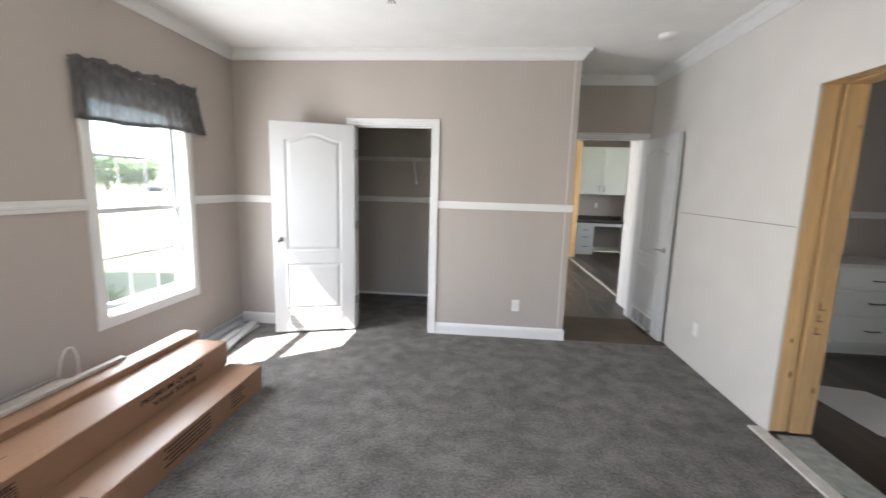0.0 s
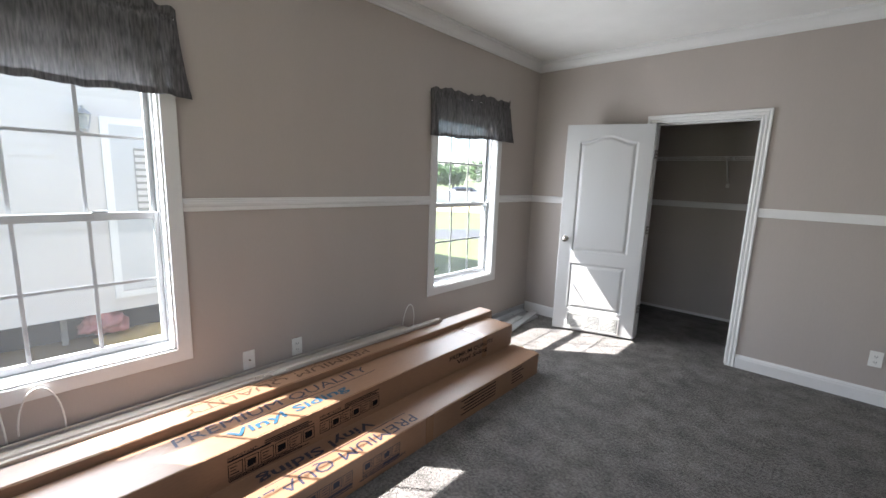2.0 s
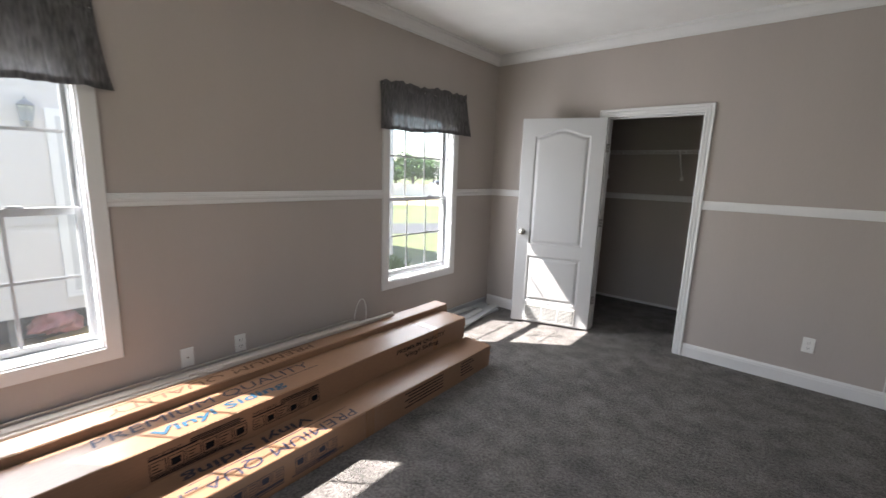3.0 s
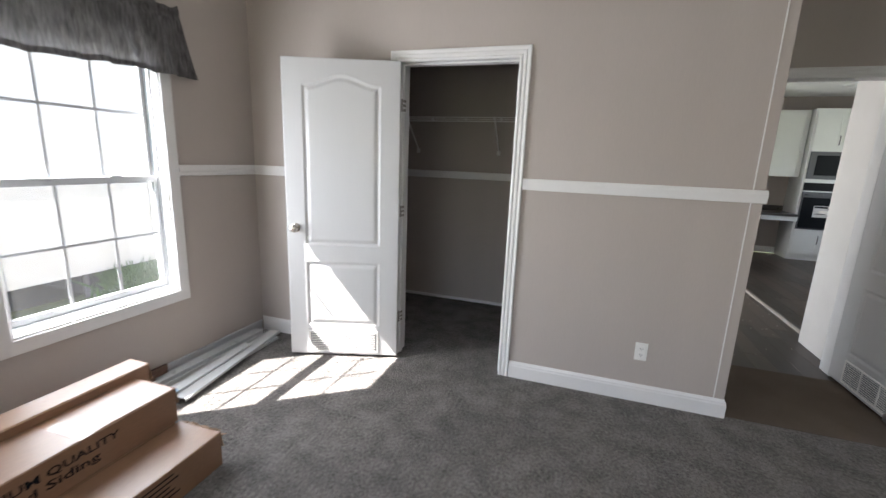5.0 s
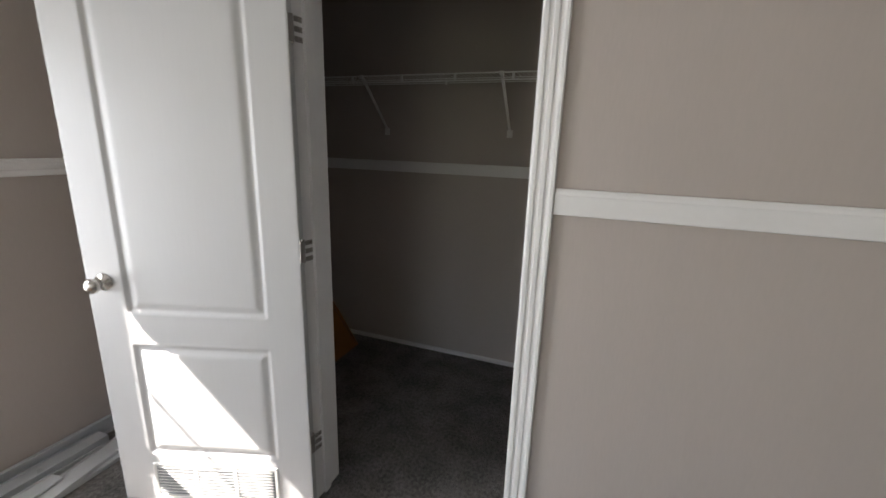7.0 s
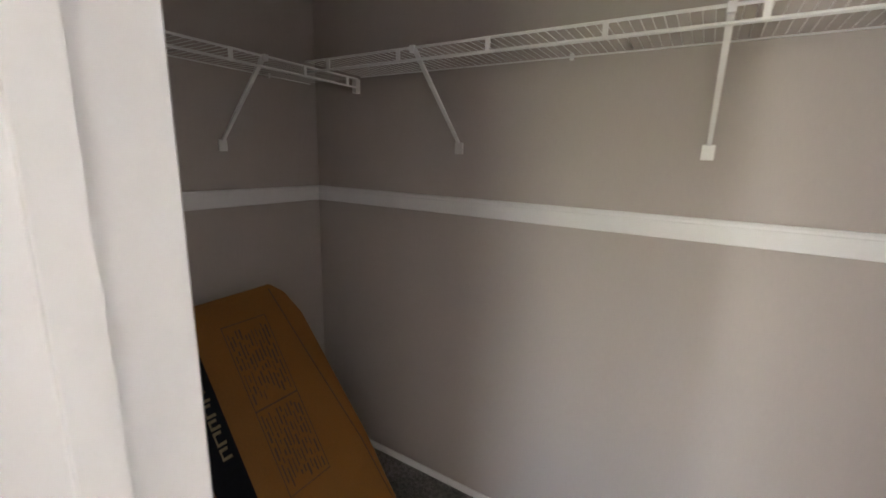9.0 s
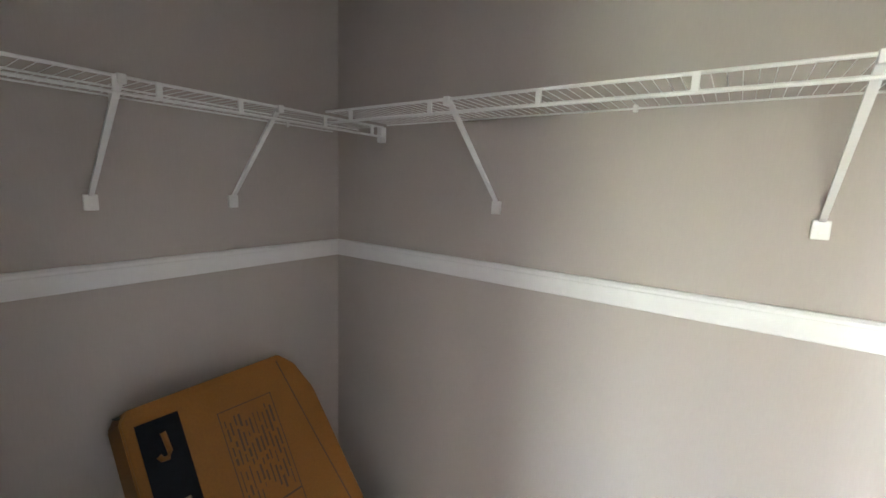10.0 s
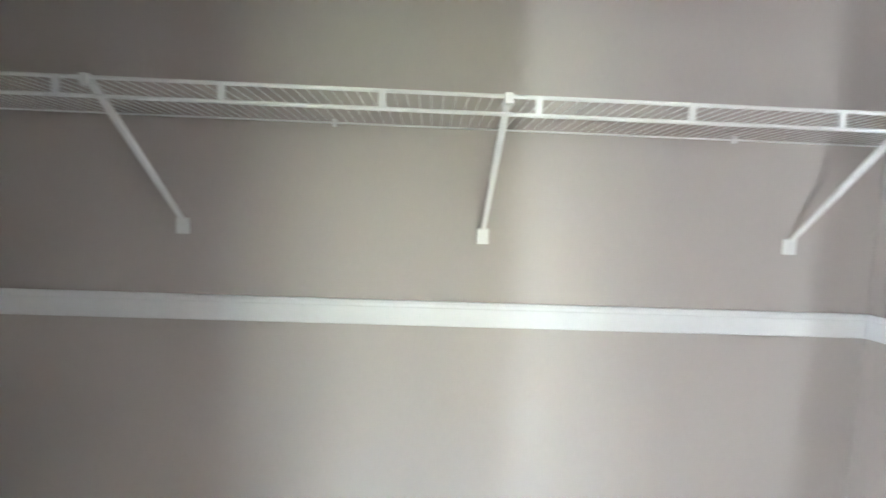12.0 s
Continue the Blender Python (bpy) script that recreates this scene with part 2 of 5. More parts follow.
def plank_material():
    m = mat("dark_vinyl_plank", (0.050, 0.037, 0.029), 0.34, 0.45, 3.0, 40, 0.08, stretch=(1, 0.12, 1), depth=0.001)
    n, l, b = nodes_of(m)
    br = n.new("ShaderNodeTexBrick")
    br.inputs["Color1"].default_value = (0.50, 0.48, 0.47, 1)
    br.inputs["Color2"].default_value = (1.75, 1.68, 1.60, 1)
    br.inputs["Mortar"].default_value = (0.25, 0.25, 0.25, 1)
    br.inputs["Scale"].default_value = 1.0
    br.inputs["Mortar Size"].default_value = 0.002
    br.inputs["Brick Width"].default_value, br.inputs["Row Height"].default_value = 1.2, 0.15
    mp = n.new("ShaderNodeMapping")
    mp.inputs["Rotation"].default_value = (0, 0, radians(90))
    l.new(n["Texture Coordinate"].outputs["Object"], mp.inputs["Vector"])
    l.new(mp.outputs[0], br.inputs["Vector"])
    old = b.inputs["Base Color"].links[0].from_socket
    mul = n.new("ShaderNodeVectorMath")
    mul.operation = "MULTIPLY"
    l.new(old, mul.inputs[0])
    l.new(br.outputs["Color"], mul.inputs[1])
    l.new(mul.outputs[0], b.inputs["Base Color"])
    return m


CARPET = carpet_material()
# cover sets how much glare haze is mixed into the panes
GLASS = glass_material("veiled_window_glass", cover=0.014)
SHEER = sheer_material()
PLANK = plank_material()

# ---- mesh helpers ----


def put(name, bm, material, parent=None, label="", smooth=False):
    bmesh.ops.recalc_face_normals(bm, faces=bm.faces)
    me = bpy.data.meshes.new(name)
    bm.to_mesh(me)
    bm.free()
    if smooth:
        me.polygons.foreach_set("use_smooth", [True] * len(me.polygons))
    me.materials.append(material)
    ob = new(name, me)
    if parent:
        ob.parent = parent
    if label:
        ob["label"] = label
    return ob


def part(name, bm, material, parent, label="", smooth=False):
    return put(name, bm, material, parent, label, smooth)


def thing(name, label, category, m=None, group="", kind=""):
    ob = tagged(new(name), label, category, group, kind)
    ob.empty_display_size = 0.1
    if m:
        ob.matrix_world = m
    return ob


def structure(name, bm, material, label, category="wall"):
    return tagged(put(name, bm, material), label, category, kind="structure")


def box(bm, x0, x1, y0, y1, z0, z1, bevel=0.0):
    r = bmesh.ops.create_cube(bm, size=1.0, matrix=Matrix.LocRotScale(((x0 + x1) / 2, (y0 + y1) / 2, (z0 + z1) / 2), None, (abs(x1 - x0), abs(y1 - y0), abs(z1 - z0))))
    if bevel:
        edges = list({e for v in r["verts"] for e in v.link_edges})
        bmesh.ops.bevel(bm, geom=edges, offset=bevel, segments=2, affect="EDGES", profile=0.6)
    return bm


def boxes(*dims, bevel=0.0):
    bm = bmesh.new()
    for d in dims:
        box(bm, *d, bevel=bevel)
    return bm


def cyl(bm, p, q, r, n=12, r2=None):
    p, q = Vector(p), Vector(q)
    d = q - p
    m = Matrix.Translation((p + q) / 2) @ d.to_track_quat("Z", "Y").to_matrix().to_4x4()
    bmesh.ops.create_cone(bm, cap_ends=True, segments=n, radius1=r, radius2=r if r2 is None else r2, depth=d.length, matrix=m)
    return bm


def tube(bm, pts, r, n=8):
    """A bent round rod through pts."""
    pts = [Vector(p) for p in pts]
    rings = []
    up = Vector((0.12, 0.33, 0.94)).normalized()
    for i, p in enumerate(pts):
        d = (pts[min(i + 1, len(pts) - 1)] - pts[max(i - 1, 0)]).normalized()
        a = d.cross(up)
        if a.length < 0.05:
            a = d.cross(Vector((1, 0, 0)))
        a.normalize()
        b = d.cross(a)
        rings.append([bm.verts.new(p + r * (math.cos(k * math.tau / n) * a + math.sin(k * math.tau / n) * b)) for k in range(n)])
    for s, t in zip(rings, rings[1:]):
        for k in range(n):
            bm.faces.new((s[k], s[(k + 1) % n], t[(k + 1) % n], t[k]))
    bm.faces.new(rings[0])
    bm.faces.new(rings[-1][::-1])
    return bm


def lathe(bm, prof, m, n=24):
    """Turn (radius, height) pairs about local z, placed by m."""
    rings = [[bm.verts.new(m @ Vector((r * math.cos(k * math.tau / n), r * math.sin(k * math.tau / n), h))) for k in range(n)] for r, h in prof]
    for s, t in zip(rings, rings[1:]):
        for k in range(n):
            bm.faces.new((s[k], s[(k + 1) % n], t[(k + 1) % n], t[k]))
    bm.faces.new(rings[0])
    bm.faces.new(rings[-1])
    return bm


def run(bm, prof, p, q, out, up=(0, 0, 1), m0=0.0, m1=0.0):
    """A moulding from p to q: prof is (proud, height) pairs; m0, m1: mitre per metre of proudness at its ends."""
    p, q, out, up = Vector(p), Vector(q), Vector(out), Vector(up)
    d = (q - p).normalized()
    a = [bm.verts.new(p + o * out + h * up + d * (m0 * o)) for o, h in prof]
    b = [bm.verts.new(q + o * out + h * up - d * (m1 * o)) for o, h in prof]
    k = len(prof)
    for i in range(k):
        bm.faces.new((a[i], a[(i + 1) % k], b[(i + 1) % k], b[i]))
    bm.faces.new(a)
    bm.faces.new(b[::-1])
    return bm


def frame_run(bm, prof, place, a0, a1, b0, b1, legs=False):
    """Mitred casing round the rectangle a0..a1, b0..b1. place(a, b, proud) gives the point. legs: three sides, down to b0."""
    rows = []
    for u, v in prof:
        if legs:
            rows.append([(a0 - u, b0, v), (a0 - u, b1 + u, v), (a1 + u, b1 + u, v), (a1 + u, b0, v)])
        else:
            rows.append([(a0 - u, b0 - u, v), (a0 - u, b1 + u, v), (a1 + u, b1 + u, v), (a1 + u, b0 - u, v)])
    vs = [[bm.verts.new(place(*c)) for c in r] for r in rows]
    k, n = len(prof), 4
    for i in range(k):
        for j in range(3 if legs else 4):
            bm.faces.new((vs[i][j], vs[(i + 1) % k][j], vs[(i + 1) % k][(j + 1) % n], vs[i][(j + 1) % n]))
    if legs:
        bm.faces.new([r[0] for r in vs])
        bm.faces.new([r[3] for r in vs])
    return bm


def text_mesh(words, width, height, bold=0.0):
    cu = bpy.data.curves.new("lettering", "FONT")
    cu.body, cu.size, cu.offset = words, 1.0, bold
    cu.resolution_u = 2
    tmp = bpy.data.objects.new("lettering", cu)
    me = bpy.data.meshes.new_from_object(tmp)
    bpy.data.objects.remove(tmp)
    co = np.empty(len(me.vertices) * 3)
    me.vertices.foreach_get("co", co)
    co = co.reshape(-1, 3)
    lo, hi = co.min(0), co.max(0)
    co[:, 0] = (co[:, 0] - lo[0]) / (hi[0] - lo[0]) * width
    co[:, 1] = (co[:, 1] - lo[1]) / (hi[1] - lo[1]) * height
    me.vertices.foreach_set("co", co.ravel())
    return me


def lettering(words, width, height, m, material, parent, name="lettering", bold=0.0):
    me = text_mesh(words, width, height, bold)
    me.materials.append(material)
    ob = new(name, me)
    ob.parent = parent
    ob.matrix_basis = m
    return tagged(ob, kind="stuff")


def on_plane(origin, right, up):
    """A pose whose x runs along right and y along up."""
    r, u = Vector(right).normalized(), Vector(up).normalized()
    w = r.cross(u)
    m = Matrix((r, u, w)).transposed().to_4x4()
    m.translation = Vector(origin)
    return m


# ---- the plan ----
XL, XR = -2.045, 2.28          # bedroom side walls
YB, YC = -0.95, 4.585          # wall behind the start, closet wall
XH = 1.275                     # outer corner where the closet wall ends
YE = 5.50                      # end wall of the little hall
YK = 5.975                     # closet back wall
XK = 0.705                     # closet right wall
H = 2.72                       # ceiling
OX0, OX1, OZ = -0.832, -0.066, 2.035   # closet doorway
WIN = ((0.215, 1.055), (3.015, 3.855))  # window openings along y
WZ0, WZ1 = 0.545, 2.040
WZM = 1.250                    # meeting rail

# ---- floors, ceilings, walls ----
floor = structure("floor", boxes((XL - 0.02, XR, YB, YC + 0.012, -0.12, 0.0), (XL - 0.02, XK, YC + 0.012, YK, -0.12, 0.0)), CARPET, "grey-brown cut-pile carpet over the whole bedroom floor", "floor")
floor_kitchen = structure("floor_kitchen", boxes((XK, 5.4, YC + 0.012, 10.95, -0.12, -0.006), (XL - 0.02, XK, YK, 10.95, -0.12, -0.006), (XR, 5.4, 1.5, YC + 0.012, -0.12, -0.006)), PLANK, "dark brown vinyl plank floor with dust on it", "floor")
structure("ceiling", boxes((XL - 0.15, 5.55, YB - 0.15, 11.1, H, H + 0.12)), CEIL, "white textured flat ceiling", "ceiling")

TW = 0.13


def left_wall():
    bm = bmesh.new()
    x0, x1 = XL - TW, XL
    ys = [YB - TW, WIN[0][0], WIN[0][1], WIN[1][0], WIN[1][1], 7.2, 9.2, 11.1]
    # unseen third opening, cut to brighten the room past the hall
    box(bm, x0, x1, 7.2, 9.2, -0.3, 0.87)
    box(bm, x0, x1, 7.2, 9.2, 2.13, H)
    for i in range(0, 8, 2):
        box(bm, x0, x1, ys[i], ys[i + 1], -0.3, H)
    for w in WIN:
        box(bm, x0, x1, w[0], w[1], -0.3, WZ0)
        box(bm, x0, x1, w[0], w[1], WZ1, H)
    return bm


structure("wall_left", left_wall(), WALL, "greige wallboard outer wall with two windows")
structure("wall_closet_front", boxes((XL, OX0 - 0.02, YC, YC + 0.135, 0, H), (OX1 + 0.02, XH, YC, YC + 0.135, 0, H), (OX0 - 0.02, OX1 + 0.02, YC, YC + 0.135, OZ + 0.02, H)), WALL, "greige wallboard wall with the closet doorway")
structure("wall_closet_back", boxes((XL, XH, YK, YK + 0.11, 0, H)), WALL, "greige wallboard back wall of the closet")
structure("wall_closet_right", boxes((XK, XK + 0.10, YC + 0.135, YK, 0, H)), WALL, "greige wallboard end wall of the closet")
structure("wall_hall", boxes((XH - 0.10, XH, YC + 0.135, YK, 0, H)), WALL, "greige wallboard side wall of the short hall")
DX0, DX1 = 1.335, 2.195        # bedroom doorway at the end of the hall
structure("wall_hall_end", boxes((XH, DX0 - 0.02, YE, YE + 0.11, 0, H), (DX1 + 0.02, XR, YE, YE + 0.11, 0, H), (DX0 - 0.02, DX1 + 0.02, YE, YE + 0.11, 2.07, H)), WALL, "greige wallboard wall over the bedroom door")
# gap at x -0.90 to 0.80 is unseen, opened to let fill light in
structure("wall_back", boxes((XL - TW, -0.90, YB - TW, YB, 0, H), (0.80, XR, YB - TW, YB, 0, H), (-0.90, 0.80, YB - TW, YB, 0, 0.65), (-0.90, 0.80, YB - TW, YB, 1.95, H)), WALL, "greige wallboard wall")
RY0, RY1, RZ = 2.12, 3.15, 2.10   # unfinished opening in the right wall
structure("wall_right", boxes((XR, XR + 0.115, YB - TW, RY0, 0, H), (XR, XR + 0.115, RY1 + 0.045, YE + 0.11, 0, H), (XR, XR + 0.115, RY0, RY1 + 0.045, RZ + 0.045, H), (XR, XR + 0.012, RY1, RY1 + 0.045, 0, RZ + 0.045), (XR, XR + 0.012, RY0, RY1, RZ, RZ + 0.045)), DRYWALL, "pale unpainted drywall wall with an open seam and a raw opening")
structure("wall_right_far_side", boxes((XR + 0.135, XR + 0.25, YB - TW, RY0, 0, H), (XR + 0.135, XR + 0.25, RY1 + 0.045, 6.16, 0, H), (XR + 0.135, XR + 0.25, RY0, RY1 + 0.045, RZ + 0.045, H), (XR, XR + 0.135, YE + 0.11, 6.16, 0, H)), DRYWALL, "pale drywall on the far side of the joining wall")
structure("wall_kitchen_far", boxes((XL, 5.55, 10.95, 11.1, 0, H)), WALL, "greige kitchen wall behind the cabinets")
# unseen opening at y 7.0 to 9.4, added for the kitchen fill
structure("wall_kitchen_right", boxes((5.4, 5.55, 1.4, 7.0, 0, H), (5.4, 5.55, 9.4, 11.1, 0, H), (5.4, 5.55, 7.0, 9.4, 0, 0.85), (5.4, 5.55, 7.0, 9.4, 2.15, H)), DRYWALL, "pale kitchen outer wall")
structure("wall_bath_far", boxes((XR + 0.25, 5.4, 5.25, 5.36, 0, H)), WALL, "greige bathroom wall")
structure("wall_bath_near", boxes((XR + 0.25, 5.4, 1.4, 1.5, 0, H)), WALL, "greige bathroom wall")
# opening at y 2.4 to 3.4 is unseen, added for the bathroom fill
structure("wall_bath_right", boxes((5.2, 5.3, 1.5, 2.4, 0, H), (5.2, 5.3, 3.4, 5.25, 0, H), (5.2, 5.3, 2.4, 3.4, 0, 1.1), (5.2, 5.3, 2.4, 3.4, 2.1, H)), WALL, "greige bathroom outer wall")
structure("wall_post_far", boxes((XR, XR + 0.25, 9.98, 10.95, 0, H)), DRYWALL, "pale drywall stub of the joining wall")
structure("wall_seam", boxes((XR - 0.0025, XR + 0.001, RY1 + 0.02, 4.62, 1.297, 1.3005)), DARK, "open joint between two drywall sheets", "seam")

# mouldings
RAIL = [(0, -0.035), (0.008, -0.035), (0.012, -0.030), (0.012, -0.012), (0.018, -0.006), (0.020, 0.006), (0.016, 0.012), (0.016, 0.020), (0.011, 0.024), (0.011, 0.030), (0.006, 0.035), (0, 0.035)]
RAILC = [(0, -0.035), (0.010, -0.035), (0.0125, -0.032), (0.0135, -0.016), (0.0150, 0.010), (0.0150, 0.016), (0.0135, 0.019), (0.0135, 0.027), (0.010, 0.034), (0.008, 0.035), (0, 0.035)]
BASE = [(0, 0), (0.014, 0), (0.014, 0.082), (0.011, 0.090), (0.011, 0.098), (0.006, 0.106), (0.003, 0.114), (0, 0.114)]
SMALLBASE = [(0, 0), (0.010, 0), (0.010, 0.022), (0.005, 0.030), (0, 0.030)]
CROWN = [(0, -0.092), (0.010, -0.092), (0.012, -0.080), (0.022, -0.070), (0.034, -0.050), (0.052, -0.032), (0.066, -0.024), (0.068, -0.012), (0.078, -0.010), (0.078, 0), (0, 0)]
RZC = 1.302
CAS = 0.072


def moulding(name, prof, runs, label, category="moulding"):
    bm = bmesh.new()
    for r in runs:
        run(bm, prof, *r)
    return structure(name, bm, TRIM, label, category)


moulding("trim_rail_left", RAIL, [
    ((XL, YB, RZC), (XL, WIN[0][0] - CAS, RZC), (1, 0, 0)),
    ((XL, WIN[0][1] + CAS, RZC), (XL, WIN[1][0] - CAS, RZC), (1, 0, 0)),
    ((XL, WIN[1][1] + CAS, RZC), (XL, YC, RZC), (1, 0, 0), (0, 0, 1), 0, 1)], "white chair rail moulding along the window wall")
moulding("trim_rail_closet_wall", RAILC, [
    ((XL, YC, RZC), (OX0 - 0.065, YC, RZC), (0, -1, 0), (0, 0, 1), 1, 0),
    ((OX1 + 0.07, YC, RZC), (XH, YC, RZC), (0, -1, 0), (0, 0, 1), 0, -1),
    ((XH, YC, RZC), (XH, YC + 0.03, RZC), (1, 0, 0), (0, 0, 1), -1, 0)], "white chair rail moulding beside the closet door")
RZI = 1.291
moulding("trim_rail_closet", RAILC, [
    ((XL, YC + 0.135, RZI), (XL, YK, RZI), (1, 0, 0), (0, 0, 1), 0, 1),
    ((XL, YK, RZI), (XK, YK, RZI), (0, -1, 0), (0, 0, 1), 1, 1),
    ((XK, YC + 0.135, RZI), (XK, YK, RZI), (-1, 0, 0), (0, 0, 1), 0, 1)], "white chair rail moulding round the closet")
moulding("baseboard", BASE, [
    ((XL, YC, 0), (OX0 - 0.065, YC, 0), (0, -1, 0), (0, 0, 1), 1, 0),
    ((OX1 + 0.07, YC, 0), (XH, YC, 0), (0, -1, 0), (0, 0, 1), 0, -1),
    ((XH, YC, 0), (XH, YC + 0.035, 0), (1, 0, 0), (0, 0, 1), -1, 0)], "white moulded baseboard", "baseboard")
moulding("baseboard_closet", SMALLBASE, [
    ((XL, YC + 0.135, 0), (XL, YK, 0), (1, 0, 0), (0, 0, 1), 0, 1),
    ((XL, YK, 0), (XK, YK, 0), (0, -1, 0), (0, 0, 1), 1, 1),
    ((XK, YC + 0.135, 0), (XK, YK, 0), (-1, 0, 0), (0, 0, 1), 0, 1)], "low white base strip round the closet floor", "baseboard")
moulding("trim_crown", CROWN, [
    ((XL, YB, H), (XL, YC, H), (1, 0, 0), (0, 0, 1), 1, 1),
    ((XL, YC, H), (XH, YC, H), (0, -1, 0), (0, 0, 1), 1, -1),
    ((XH, YC, H), (XH, YE, H), (1, 0, 0), (0, 0, 1), -1, 1),
    ((XH, YE, H), (XR, YE, H), (0, -1, 0), (0, 0, 1), 1, 1),
    ((XR, YB, H), (XR, YE, H), (-1, 0, 0), (0, 0, 1), 1, 1),
    ((XL, YB, H), (XR, YB, H), (0, 1, 0), (0, 0, 1), 1, 1)], "white crown moulding round the ceiling")
bm = bmesh.new()
box(bm, XH - 0.058, XH - 0.051, YC - 0.003, YC, 0.114, RZC - 0.036, bevel=0.001)
box(bm, XH - 0.058, XH - 0.051, YC - 0.003, YC, RZC + 0.036, H - 0.092, bevel=0.001)
structure("trim_corner_strip", bm, TRIM, "thin white corner strip on the wall end", "moulding")

# casings
CASP = [(0.0, 0), (0.0, 0.010), (0.006, 0.014), (0.014, 0.014), (0.018, 0.010), (0.026, 0.010), (0.030, 0.015), (0.040, 0.015), (0.044, 0.011), (0.052, 0.012), (0.058, 0.018), (0.066, 0.018), (0.068, 0.014), (0.068, 0)]
bm = frame_run(bmesh.new(), CASP, lambda a, b, v: (a, YC - v, b), OX0, OX1, 0.0, OZ, legs=True)
structure("trim_closet_casing", bm, TRIM, "white fluted casing round the closet doorway", "door casing")
bm = boxes((OX0 - 0.02, OX0, YC - 0.002, YC + 0.137, 0, OZ), (OX1, OX1 + 0.02, YC - 0.002, YC + 0.137, 0, OZ), (OX0 - 0.02, OX1 + 0.02, YC - 0.002, YC + 0.137, OZ, OZ + 0.02),
           (OX0, OX0 + 0.011, YC + 0.040, YC + 0.075, 0, OZ), (OX1 - 0.011, OX1, YC + 0.040, YC + 0.075, 0, OZ), (OX0 + 0.011, OX1 - 0.011, YC + 0.040, YC + 0.075, OZ - 0.011, OZ))
jamb = structure("trim_closet_jamb", bm, TRIM, "white closet door jamb with its stop", "door jamb")
bm = frame_run(bmesh.new(), CASP, lambda a, b, v: (a, YC + 0.137 + v, b), OX0, OX1, 0.0, OZ, legs=True)
structure("trim_closet_casing_inner", bm, TRIM, "white casing inside the closet doorway", "door casing")
put("strike_plate", boxes((OX1 - 0.0035, OX1 - 0.0005, YC + 0.008, YC + 0.036, 0.91, 0.975, )), HINGE, jamb, "dull metal strike plate")
bm = frame_run(bmesh.new(), CASP, lambda a, b, v: (a, YE - v, b), DX0, DX1, 0.0, 2.05, legs=True)
structure("trim_hall_casing", bm, TRIM, "white casing round the bedroom doorway", "door casing")
bm = boxes((DX0 - 0.02, DX0, YE - 0.002, YE + 0.112, 0, 2.05), (DX1, DX1 + 0.02, YE - 0.002, YE + 0.112, 0, 2.05), (DX0 - 0.02, DX1 + 0.02, YE - 0.002, YE + 0.112, 2.05, 2.07))
structure("trim_hall_jamb", bm, TRIM, "white bedroom door jamb", "door jamb")

# ---- windows ----
WCAS = [(0.0, 0), (0.0, 0.012), (0.004, 0.016), (0.070, 0.016), (CAS, 0.012), (CAS, 0)]


